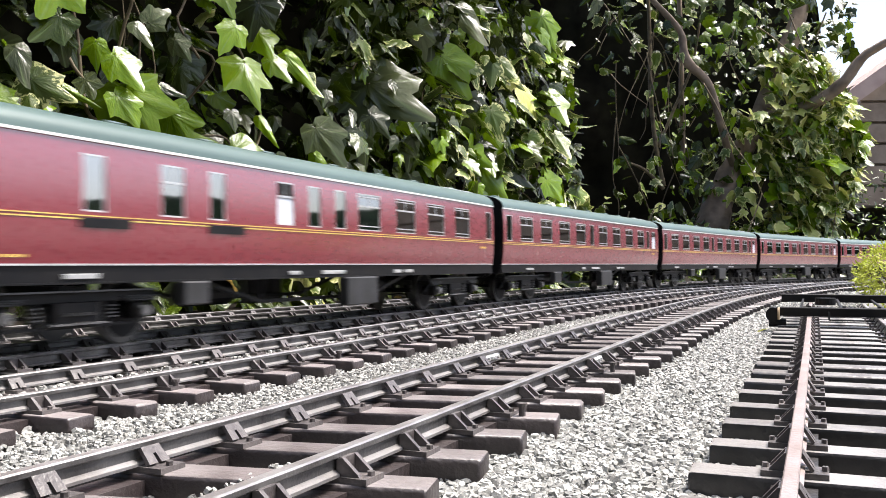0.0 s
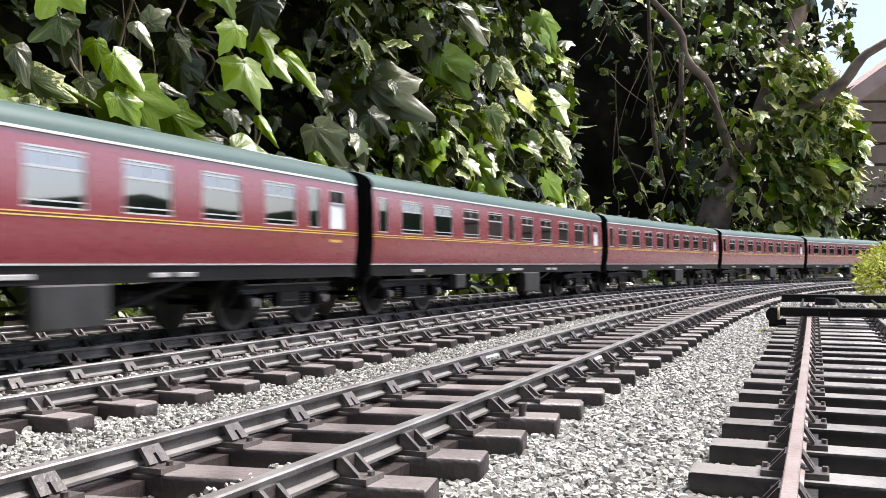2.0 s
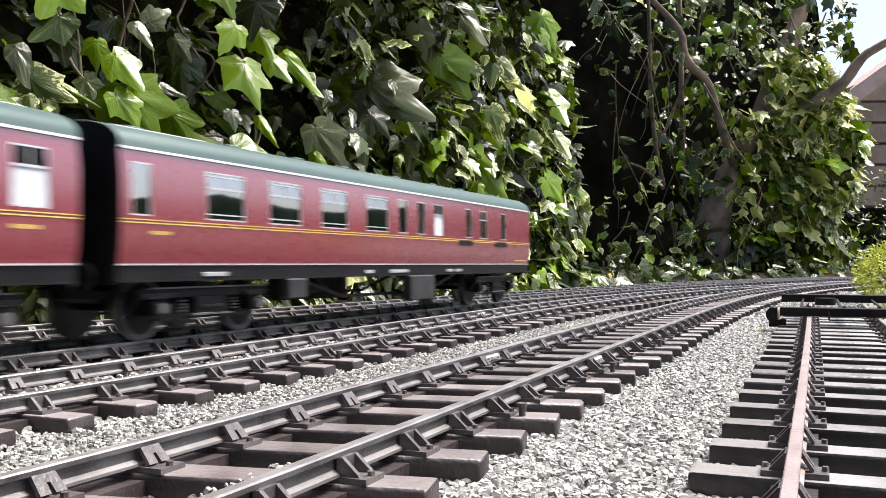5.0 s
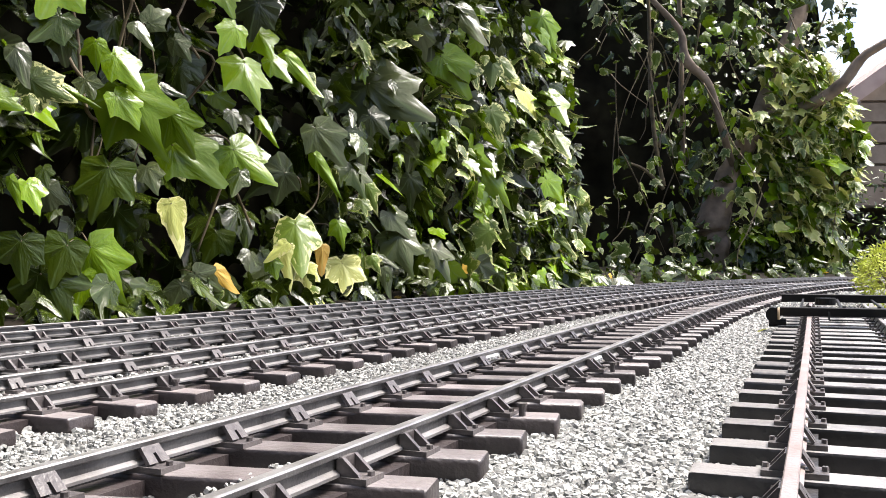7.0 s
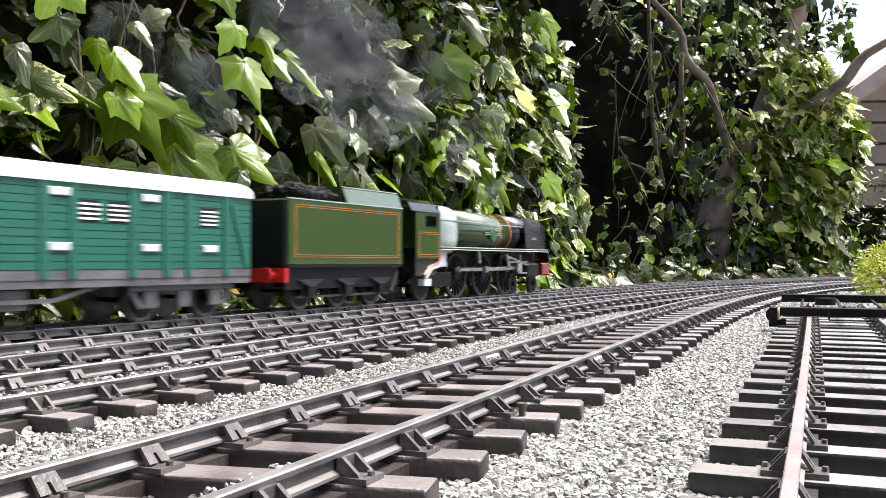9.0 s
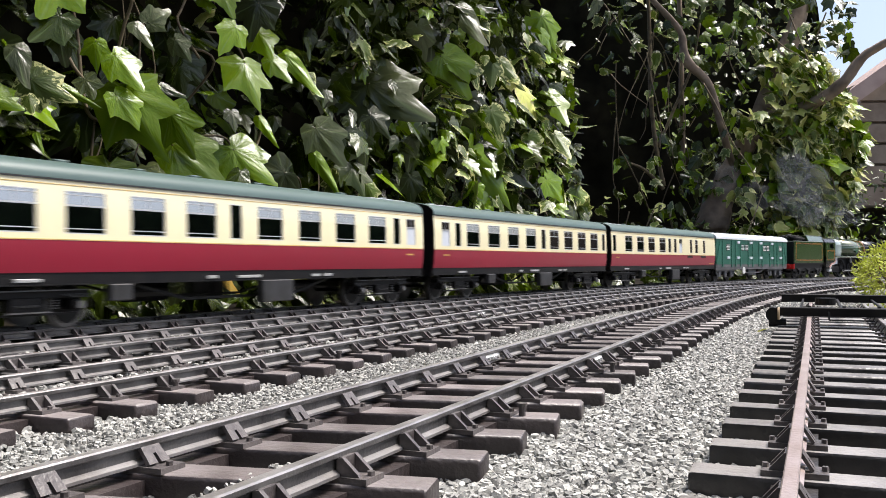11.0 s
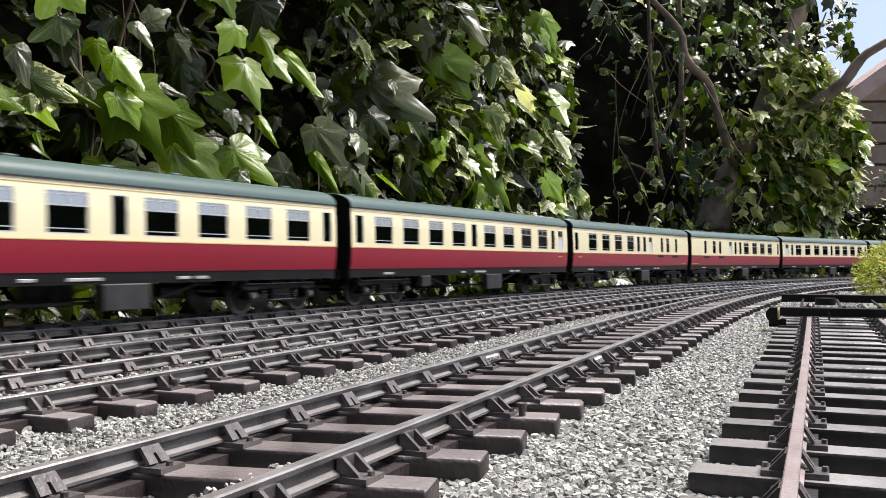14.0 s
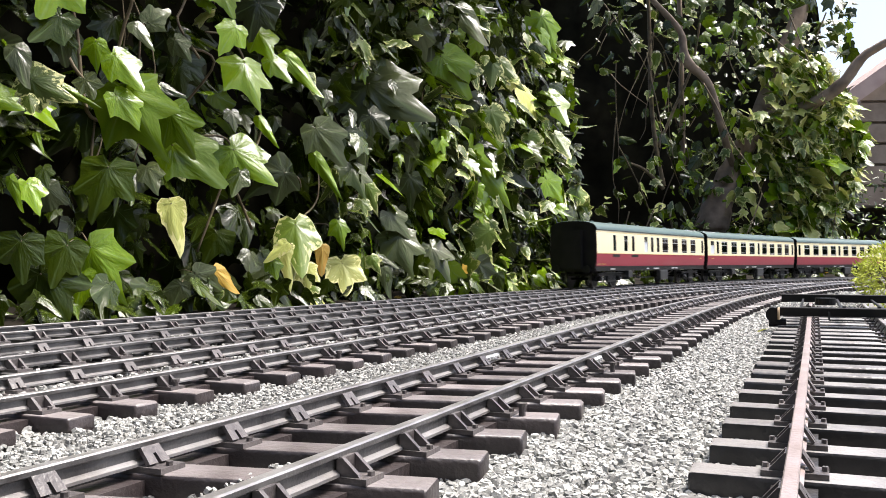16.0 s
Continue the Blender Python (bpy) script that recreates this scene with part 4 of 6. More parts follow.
def locomotive():
    """The green express tank of a 4-6-2: boiler, firebox, cab, smoke deflectors, wheels and motion work. x runs forward from the cab's rear."""
    base = tagged(new("locomotive"), "lined green steam locomotive with black smokebox and smoke deflectors", "model locomotive")
    RP = 0.0635

    def shell(name, secs, material, n=28, label=""):
        vs, fs = [], []
        for x, ry, rz, zc, sq in secs:
            for k in range(n):
                a = 2 * math.pi * k / n
                c, d = math.cos(a), math.sin(a)
                vs.append((x, ry * math.copysign(abs(c) ** sq, c), zc + rz * math.copysign(abs(d) ** sq, d)))
        for i in range(len(secs) - 1):
            for k in range(n):
                j = (k + 1) % n
                fs.append((i * n + k, i * n + j, i * n + n + j, i * n + n + k))
        fs += [tuple(range(n))[::-1], tuple(range((len(secs) - 1) * n, len(secs) * n))]
        return raw(name, vs, fs, material, base, label, smooth=True)

    shell("firebox", [(0.056, 0.0352, 0.0325, 0.0838, 0.50), (0.106, 0.0345, 0.0315, 0.0840, 0.54), (0.114, 0.0338, 0.0305, 0.0842, 0.58)], FIREBOX, 40, "firebox casing paled to carry the sky's reflection")
    shell("boiler", [(0.113, 0.0300, 0.0290, 0.0850, 0.95), (0.255, 0.0280, 0.0270, 0.0855, 1.0), (0.285, 0.0275, 0.0265, 0.0855, 1.0)], LOCO_GREEN)
    shell("smokebox", [(0.2845, 0.0282, 0.0272, 0.0855, 1.0), (0.385, 0.0282, 0.0272, 0.0855, 1.0), (0.389, 0.0240, 0.0230, 0.0855, 1.0), (0.392, 0.012, 0.011, 0.0855, 1.0)], GLOSS_BLACK)
    for x, mt in ((0.150, ORANGE), (0.178, ORANGE), (0.2855, COPPER), (0.250, ORANGE)):
        b = bmesh.new()
        cyl(b, 0.0287 if x < 0.25 else 0.0283, 0.0016 if mt is ORANGE else 0.004, pose(x, 0, 0.0852, 0, 90), 40)
        part("boiler_band", b, mt, base)
    b = bmesh.new()
    cyl(b, 0.0085, 0.010, pose(0.345, 0, 0.1135), 20, 0.0075)
    cyl(b, 0.0092, 0.0018, pose(0.345, 0, 0.1185), 20)
    part("chimney", b, BLACK, base)
    b = bmesh.new()
    for x in (0.10, 0.205, 0.235):
        cyl(b, 0.008, 0.006, pose(x, 0, 0.1135), 16, 0.005)
    part("dome", b, LOCO_GREEN, base)
    # cab
    b = bmesh.new()
    for sy in (-1, 1):
        y0, y1 = sy * 0.0395, sy * 0.0408
        for x0, x1, z0, z1 in ((0.0, 0.057, 0.0495, 0.0860), (0.0, 0.022, 0.0860, 0.1000), (0.048, 0.057, 0.0860, 0.1000), (0.0, 0.057, 0.1000, 0.1050)):
            box(b, x0, x1, y0, y1, z0, z1)
        box(b, 0.0, 0.046, sy * 0.0375, sy * 0.0400, 0.0300, 0.0494, mi=1)
    box(b, 0.0545, 0.0570, -0.0395, 0.0395, 0.045, 0.112)
    part("cab", b, [LOCO_GREEN, GLOSS_BLACK], base)
    vs, fs = sweep([(-0.0415, 0.1035), (-0.036, 0.1130), (-0.022, 0.1185), (0, 0.1200), (0.022, 0.1185), (0.036, 0.1130), (0.0415, 0.1035), (0.036, 0.1105), (0, 0.1180), (-0.036, 0.1105)], [pose(-0.010, 0, 0), pose(0.058, 0, 0)])
    raw("cab_roof", vs, fs, GLOSS_BLACK, base)
    for sy in (-1, 1):
        f = bmesh.new()
        for x0, x1, z0, z1 in ((0.022, 0.048, 0.0860, 0.0872), (0.022, 0.048, 0.0988, 0.1000), (0.022, 0.0232, 0.0872, 0.0988), (0.0468, 0.048, 0.0872, 0.0988)):
            box(f, x0, x1, sy * 0.0396, sy * 0.0412, z0, z1)
        w = part("cab_window", f, GLOSS_BLACK, base, "black-framed cab window")
        g = bmesh.new()
        box(g, 0.0232, 0.0468, sy * 0.0401, sy * 0.0404, 0.0872, 0.0988)
        part("pane", g, GLASS, w)
    panel_lines(base, 0.006, 0.054, 0.0520, 0.0800, 0.0408)
    # running plate with its pale edge
    b = bmesh.new()
    for sy in (-1, 1):
        box(b, 0.055, 0.392, sy * 0.020, sy * 0.0405, RP - 0.0022, RP)
        bar(b, (0.392, sy * 0.030, RP - 0.001), (0.402, sy * 0.030, 0.046), 0.018, 0.0015)
    part("running_plate", b, BLACK, base)
    b = bmesh.new()
    for sy in (-1, 1):
        box(b, 0.057, 0.392, sy * 0.0404, sy * 0.0412, RP - 0.0035, RP + 0.0004)
    va = part("valance", b, LOCO_GREEN, base)
    b = bmesh.new()
    for sy in (-1, 1):
        for z in (RP - 0.0033, RP - 0.0004):
            box(b, 0.057, 0.392, sy * 0.0411, sy * 0.0414, z, z + 0.0007)
    part("valance_lining", b, WHITE, va)
    # smoke deflectors
    for sy in (-1, 1):
        b = bmesh.new()
        ring = [(0.318, RP + 0.0005), (0.386, RP + 0.0005), (0.388, 0.080), (0.386, 0.092), (0.380, 0.1000), (0.371, 0.1045), (0.360, 0.1060), (0.322, 0.1085), (0.318, 0.1080)]
        ya, yb = [[bm_y - sy * max(0, z - 0.090) ** 2 * 12 for x, z in ring] for bm_y in (sy * 0.0365, sy * 0.0377)]
        lo, hi = [[b.verts.new((x, yy, z)) for (x, z), yy in zip(ring, q)] for q in (ya, yb)]
        b.faces.new(lo if sy > 0 else lo[::-1])
        b.faces.new(hi[::-1] if sy > 0 else hi)
        for i in range(len(ring)):
            j = (i + 1) % len(ring)
            b.faces.new((lo[i], lo[j], hi[j], hi[i]))
        bmesh.ops.recalc_face_normals(b, faces=b.faces)
        for z in (0.078, 0.0800):
            box(b, 0.338, 0.352, sy * 0.0374, sy * 0.0380, z, z + 0.0008, mi=1)
        bar(b, (0.35, sy * 0.0368, 0.103), (0.35, sy * 0.024, 0.103), 0.001, 0.001)
        part("smoke_deflector", b, [GLOSS_BLACK, ALU], base, "black smoke deflector plate")
        n = bmesh.new()
        for x0, x1 in ((0.197, 0.212), (0.230, 0.245)):
            box(n, x0, x1, sy * 0.0308, sy * 0.0322, 0.0842, 0.0848, mi=1)
            box(n, x0, x1, sy * 0.0308, sy * 0.0322, 0.0814, 0.0820, mi=1)
            box(n, x0, x1, sy * 0.0308, sy * 0.0320, 0.0820, 0.0842)
        cyl(n, 0.0088, 0.0022, pose(0.221, sy * 0.0314, 0.0812, 90, 0, 0), 6)
        part("nameplate", n, [NAME_GREEN, ALU], base, "green shield-shaped nameplate with pale edges")
        p = bmesh.new()
        bar(p, (0.060, sy * 0.0352, 0.0970), (0.330, sy * 0.0312, 0.0955), 0.0012, 0.0012)
        part("handrail", p, ALU, base)
    # injector pipes below the cab
    b = bmesh.new()
    for sy in (-1, 1):
        for k, mi in ((0, 0), (1, 1)):
            pts = [(0.022, 0.030 - 0.003 * k), (0.036, 0.041 - 0.003 * k), (0.052, 0.0435 - 0.003 * k), (0.062, 0.0525 - 0.003 * k)]
            for p, q in zip(pts, pts[1:]):
                bar(b, (p[0], sy * 0.0405, p[1]), (q[0], sy * 0.0405, q[1]), 0.0026, 0.0028, mi=mi)
        box(b, 0.020, 0.036, sy * 0.032, sy * 0.040, 0.0180, 0.0260, mi=1)
    part("injector_pipes", b, [PINK_COPPER, WHITE], base, "copper and white injector pipes")
    b = bmesh.new()
    for sy in (-1, 1):
        box(b, 0.046, 0.084, sy * 0.0335, sy * 0.0345, 0.040, 0.0600)
    part("ash_pan", b, FROST, base, "pale grey plate below the firebox")
    # frames
    b = bmesh.new()
    box(b, 0.010, 0.395, -0.0170, 0.0170, 0.0250, 0.0620)
    for sy in (-1, 1):
        box(b, 0.005, 0.100, sy * 0.0300, sy * 0.0320, 0.0160, 0.0330, bevel=0.0006)
        box(b, 0.318, 0.362, sy * 0.0250, sy * 0.0390, 0.0240, 0.0440, bevel=0.0030)
        for x in (0.165, 0.240):
            bar(b, (x, sy * 0.033, 0.0610), (x, sy * 0.033, 0.0420), 0.002, 0.004)
    part("frame", b, BLACK, base)
    b = bmesh.new()
    box(b, 0.394, 0.399, -0.040, 0.040, 0.0255, 0.0405)
    part("buffer_beam", b, RED, base, "red front buffer beam")
    b = bmesh.new()
    for sy in (-1, 1):
        box(b, 0.372, 0.396, sy * 0.0340, sy * 0.0402, 0.0270, 0.0440, bevel=0.001)
    part("beam_side", b, MAROON, base)
    for sy in (-1, 1):
        b = bmesh.new()
        cyl(b, 0.0040, 0.010, pose(0.404, sy * 0.0275, 0.0335, 0, 90), 12)
        cyl(b, 0.0075, 0.0016, pose(0.4096, sy * 0.0275, 0.0335, 0, 90), 16)
        part("buffer", b, RED, base)
    # small wheels
    for x, r in ((0.040, 0.0178), (0.302, 0.0148), (0.372, 0.0148)):
        wheelset(base, x, r)
    # valve gear and slide bars
    b = bmesh.new()
    for sy in (-1, 1):
        y = sy * 0.0370
        bar(b, (0.255, y, 0.0455), (0.322, y, 0.0455), 0.0022, 0.0018)
        bar(b, (0.290, y, 0.0300), (0.322, y, 0.0300), 0.0022, 0.0018)
        bar(b, (0.250, y, 0.0540), (0.330, y, 0.0400), 0.0022, 0.0022)
        bar(b, (0.252, y, 0.0560), (0.262, y, 0.0380), 0.0022, 0.0040)
        box(b, 0.286, 0.300, y - 0.002, y + 0.002, 0.0310, 0.0440)
        bar(b, (0.298, y, 0.0320), (0.298, y, 0.0560), 0.0018, 0.0018)
        bar(b, (0.166, y, 0.0610), (0.170, y, 0.0440), 0.0018, 0.0040)
    part("valve_gear", b, RODS, base, "bright valve gear")
    drivers = []
    for x in DRIVERS:
        w = part("driving_wheel", driving_wheel(), [BLACK, GREYBLACK], base, "spoked black driving wheel with bright tyre")
        w.matrix_basis = pose(x, 0, 0.0285)
        drivers.append((w, x))
    rod = bmesh.new()
    for sy in (-1, 1):
        bar(rod, (DRIVERS[0] - 0.006, sy * 0.0300, 0), (DRIVERS[2] + 0.006, sy * 0.0300, 0), 0.0016, 0.0042)
        for x in DRIVERS:
            cyl(rod, 0.0040, 0.0022, pose(x, sy * 0.0300, 0, 90), 12)
    rod = part("coupling_rod", rod, RODS, base, "bright coupling rod")
    con = bmesh.new()
    for sy in (-1, 1):
        bar(con, (0, sy * 0.0332, 0), (0.092, sy * 0.0332, 0), 0.0016, 0.0046)
        cyl(con, 0.0046, 0.0022, pose(0, sy * 0.0332, 0, 90), 12)
    con = part("connecting_rod", con, RODS, base, "bright connecting rod")
    return base, drivers, rod, con


VAN = van()
TENDER = tender()
LOCO, WHEELS, COUPLING, CONNECTING = locomotive()


def smoke():
    """Thin grey smoke that trails back from the chimney, in drifting puffs."""
    rnd = random.Random(31)
    puffs = []
    for lag, z, r, n in ((0.05, 0.150, 0.014, 4), (0.14, 0.186, 0.024, 6), (0.27, 0.214, 0.033, 7), (0.38, 0.244, 0.042, 8), (0.52, 0.276, 0.052, 7)):
        bm = bmesh.new()
        for i in range(n):
            m = Matrix.Translation([rnd.gauss(0, r * 1.1), rnd.gauss(0, r * 0.4), rnd.gauss(0, r * 0.7)])
            bmesh.ops.create_icosphere(bm, subdivisions=3, radius=r * rnd.uniform(0.6, 1.0), matrix=m)
        for v in bm.verts:
            v.co += 0.016 * noise.noise_vector(v.co * 30) + 0.006 * noise.noise_vector(v.co * 90)
        ob = tagged(part("smoke_puff", bm, SMOKE, smooth=True), "thin grey steam drifting back from the chimney", "smoke", "smoke puffs", "stuff")
        ob.visible_shadow = False
        puffs.append((ob, lag, z))
    return puffs


PUFFS = smoke()


# ---- planting ----
def leaf_template(kind, seed, rings=(0.5, 1.0)):
    """A leaf in its own plane (stalk at the origin, tip along -z at 1, facing -y): vertices, faces, and (rim, vein angle) coordinates."""
    rnd = random.Random(seed)
    if kind == "five":
        pts = [(0, 1.0), (6, 0.87), (14, 0.71), (24, 0.59), (33, 0.60), (43, 0.70), (50, 0.76), (57, 0.68), (68, 0.56), (80, 0.50), (92, 0.52), (104, 0.55), (114, 0.49), (132, 0.34), (152, 0.26), (172, 0.12)]
    elif kind == "three":
        pts = [(0, 1.0), (7, 0.86), (16, 0.70), (27, 0.58), (37, 0.56), (48, 0.61), (57, 0.63), (65, 0.55), (80, 0.45), (100, 0.40), (122, 0.35), (148, 0.25), (172, 0.12)]
    elif kind == "spear":
        pts = [(0, 1.0), (6, 0.84), (13, 0.64), (22, 0.50), (34, 0.41), (50, 0.35), (72, 0.30), (100, 0.26), (130, 0.22), (165, 0.12)]
    elif kind == "lance":
        pts = [(0, 0.5), (8, 0.36), (18, 0.24), (32, 0.16), (55, 0.11), (95, 0.085), (150, 0.05)]
    else:
        pts = [(0, 0.5), (16, 0.42), (32, 0.33), (52, 0.27), (78, 0.24), (108, 0.23), (140, 0.20), (168, 0.13)]
    skew = rnd.uniform(0.86, 1.14)
    out = [(a, r * rnd.uniform(0.92, 1.08) * skew ** (a > 0)) for a, r in pts] + [(-a, r * rnd.uniform(0.92, 1.08)) for a, r in pts[:0:-1]]
    cup, curl, fold, bend = rnd.uniform(-0.10, 0.22), rnd.uniform(-0.15, 0.45), rnd.uniform(0.0, 0.34), rnd.uniform(-0.14, 0.14)
    vs, uv = [(0.0, 0.0, 0.0)], [(0.0, 0.5)]
    for ring in rings:
        for a, r in out:
            q = math.radians(a)
            x, z = math.sin(q) * r * ring, -math.cos(q) * r * ring
            pucker = 0.014 * ring * math.cos(math.radians(a) * 7.2)
            y = cup * (x * x + z * z) * 0.7 + curl * max(-z, 0) ** 2 * 0.6 + fold * abs(x) * 0.8 - pucker + rnd.uniform(-0.02, 0.02)
            vs.append((x + bend * z * z, y, z))
            uv.append((ring, abs(a) / 50.0))
    n = len(out)
    fs = [(0, 1 + (k + 1) % n, 1 + k) for k in range(n)]
    for j in range(len(rings) - 1):
        fs += [(1 + j * n + k, 1 + j * n + (k + 1) % n, 1 + j * n + n + (k + 1) % n, 1 + j * n + n + k) for k in range(n)]
    return np.array(vs), fs, np.array(uv)


IVY_SHAPES = [leaf_template(("five", "three", "spear", "three", "five", "spear", "three")[i], i) for i in range(7)]
LARGE_SHAPES = [leaf_template(("five", "three", "spear")[i % 3], 60 + i, (0.3, 0.65, 1.0)) for i in range(12)]
OVAL_SHAPES = [leaf_template("oval", 20 + i) for i in range(5)]
LANCE_SHAPES = [leaf_template("lance", 40 + i) for i in range(4)]
LEAF_MESHES = {}


def leaf_object(shapes, i, mi, parent, m):
    key = (id(shapes), i, mi)
    if key not in LEAF_MESHES:
        vs, fs, uv = shapes[i]
        ob = raw("leaf", vs.tolist(), fs, LEAVES[mi], uvs=uv, smooth=True)
        LEAF_MESHES[key] = ob.data
    else:
        ob = new("leaf", LEAF_MESHES[key])
    ob.parent = parent
    ob.matrix_basis = m
    return ob


def leaf_pose(p, out, size, rnd, hang=35, tip=0.0):
    """A leaf at p that faces roughly along out, its tip hanging down, strewn about."""
    yaw = math.degrees(math.atan2(out.x, -out.y))
    return Matrix.Translation(p) @ pose(0, 0, 0, 0, 0, yaw + rnd.gauss(0, 46)) @ pose(0, 0, 0, rnd.gauss(-30, 30), 0, 0) @ pose(0, 0, 0, 0, tip + rnd.gauss(0, hang), 0) @ Matrix.Diagonal((size * rnd.uniform(0.7, 1.05), size, size, 1))


def foliage(name, poses, shapes, mats, parent, label=""):
    """Many leaves joined into one part. poses: (matrix, shape, material)."""
    V, F, U, M, o = [], [], [], [], 0
    for m, i, mi in poses:
        vs, fs, uv = shapes[i]
        a = np.array(m)
        V.append(vs @ a[:3, :3].T + a[:3, 3])
        F += [tuple(o + k for k in f) for f in fs]
        U.append(uv)
        M += [mi] * len(fs)
        o += len(vs)
    ob = raw(name, np.concatenate(V).tolist(), F, mats, parent, label, np.concatenate(U), M, smooth=True)
    return tagged(ob, kind="stuff")


def pick(rnd, weights):
    return rnd.choices(range(len(weights)), weights)[0]


def hedge():
    """The ivy hedge along the far track: a near-black sheet painted for shade, and stems, behind layers of hanging
    leaves.
    """
    rnd = random.Random(11)
    base = tagged(new("ivy_hedge"), "tall hedge of glossy green and variegated ivy beside the track", "ivy hedge")

    def face(s, z):
        lean = 0.055 * min(max(z, 0) / 0.30, 1.4)
        end = max(0, s - 2.12) ** 2 * 8 + max(0, z - 0.42) * 0.3
        return 0.100 + lean * 0.5 + end + 0.022 * noise.noise(Vector((s * 5, z * 7, 3))) + 0.016 * noise.noise(Vector((s * 14, z * 15, 9)))

    # the shade inside, painted as a near-black sheet
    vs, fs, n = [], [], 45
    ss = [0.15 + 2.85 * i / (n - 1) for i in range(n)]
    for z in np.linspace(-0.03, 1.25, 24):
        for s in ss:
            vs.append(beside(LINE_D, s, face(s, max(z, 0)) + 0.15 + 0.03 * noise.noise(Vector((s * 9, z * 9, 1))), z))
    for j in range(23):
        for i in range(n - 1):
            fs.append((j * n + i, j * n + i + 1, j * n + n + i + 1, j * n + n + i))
    raw("inner_tangle", vs, fs, SHADE, base, "near-black sheet painted for the shade inside the hedge", smooth=True)

    # the large leaves that stand out, each on its stalk
    large = []

    def hang(s, off, z, length, tip, kind, shape):
        p = beside(LINE_D, s, off, z)
        i = shape + 3 * rnd.randrange(4)
        yaw, pitch = rnd.uniform(2, 34), rnd.uniform(-34, -6)
        narrow = 0.55 if shape == 2 and kind == 1 else rnd.uniform(0.85, 1.02)
        m = Matrix.Translation(p) @ pose(0, 0, 0, 0, 0, yaw) @ pose(0, 0, 0, pitch, 0, 0) @ pose(0, 0, 0, 0, -tip, 0) @ Matrix.Diagonal((length * narrow, length, length / math.cos(radians(pitch)) ** 0.5, 1))
        ob = leaf_object(LARGE_SHAPES, i, kind, base, m)
        tube("stalk", [(0, 0, 0), (0.03, 0.18, 0.16), (0.08, 0.60, 0.30), (0.10, 1.1, 0.34)], [0.016, 0.014, 0.012, 0.010], TWIG, ob, 5)
        large.append((s, z - 0.4 * length * math.cos(radians(tip)), length))

    hang(0.876, 0.110, 0.286, 0.048, -12, 1, 0)
    hang(0.872, 0.103, 0.249, 0.037, -33, 0, 0)
    hang(0.880, 0.112, 0.238, 0.029, 5, 0, 1)
    hang(0.920, 0.112, 0.239, 0.027, 1, 1, 1)
    hang(0.836, 0.111, 0.216, 0.038, 11, 3, 2)
    hang(0.860, 0.122, 0.195, 0.042, 59, 2, 0)
    hang(0.848, 0.111, 0.177, 0.018, 22, 2, 1)
    hang(0.908, 0.112, 0.202, 0.023, 31, 3, 0)
    hang(0.816, 0.118, 0.176, 0.030, 58, 1, 0)
    hang(0.892, 0.122, 0.195, 0.038, 56, 1, 2)
    hang(0.952, 0.121, 0.233, 0.043, 35, 1, 1)
    hang(0.964, 0.120, 0.202, 0.079, 27, 1, 0)
    hang(0.988, 0.115, 0.211, 0.020, 36, 1, 1)
    hang(1.020, 0.118, 0.188, 0.051, 33, 1, 0)
    hang(0.948, 0.115, 0.194, 0.038, 33, 1, 1)
    hang(1.008, 0.119, 0.214, 0.027, 64, 0, 2)
    hang(0.852, 0.106, 0.146, 0.020, 25, 1, 2)
    hang(1.032, 0.123, 0.265, 0.029, 38, 3, 1)
    hang(0.976, 0.120, 0.268, 0.034, 24, 3, 2)
    hang(1.000, 0.127, 0.276, 0.028, 123, 3, 1)
    hang(1.100, 0.124, 0.335, 0.034, 16, 1, 1)
    hang(1.148, 0.111, 0.329, 0.047, -19, 3, 0)
    hang(1.128, 0.113, 0.258, 0.058, 4, 1, 0)
    hang(1.164, 0.124, 0.301, 0.042, 28, 1, 1)
    hang(1.188, 0.124, 0.275, 0.036, 38, 1, 1)
    hang(1.224, 0.130, 0.287, 0.071, 34, 1, 2)
    hang(1.252, 0.118, 0.268, 0.031, 19, 2, 2)
    hang(1.104, 0.106, 0.292, 0.039, -34, 1, 1)
    hang(1.156, 0.115, 0.201, 0.046, 28, 1, 2)
    hang(1.100, 0.108, 0.200, 0.023, 3, 3, 1)
    hang(1.120, 0.121, 0.162, 0.061, 42, 1, 0)
    hang(1.104, 0.099, 0.135, 0.031, -13, 0, 1)
    hang(1.156, 0.080, 0.138, 0.056, -62, 3, 0)
    hang(1.028, 0.122, 0.157, 0.062, 47, 1, 1)
    hang(0.920, 0.096, 0.124, 0.051, -8, 0, 0)
    hang(0.824, 0.101, 0.106, 0.029, 18, 1, 2)
    hang(0.840, 0.101, 0.104, 0.028, 14, 1, 1)
    hang(0.856, 0.102, 0.118, 0.018, 16, 0, 1)
    hang(0.976, 0.105, 0.129, 0.029, 21, 3, 1)
    hang(1.004, 0.101, 0.096, 0.051, 7, 4, 2)
    hang(0.828, 0.093, 0.056, 0.036, -4, 0, 0)
    hang(0.908, 0.104, 0.052, 0.064, 27, 1, 0)
    hang(0.888, 0.091, 0.028, 0.035, -7, 1, 1)
    hang(0.856, 0.104, 0.029, 0.056, 33, 0, 0)
    hang(0.868, 0.087, 0.053, 0.039, -26, 0, 0)
    hang(1.040, 0.102, 0.027, 0.034, 55, 3, 1)
    hang(1.068, 0.101, 0.031, 0.034, 36, 5, 2)
    hang(0.960, 0.101, 0.006, 0.032, 54, 0, 1)
    hang(1.004, 0.088, 0.017, 0.024, -17, 3, 1)
    hang(1.164, 0.084, 0.059, 0.031, -50, 4, 2)
    hang(1.180, 0.095, 0.055, 0.052, 3, 4, 2)
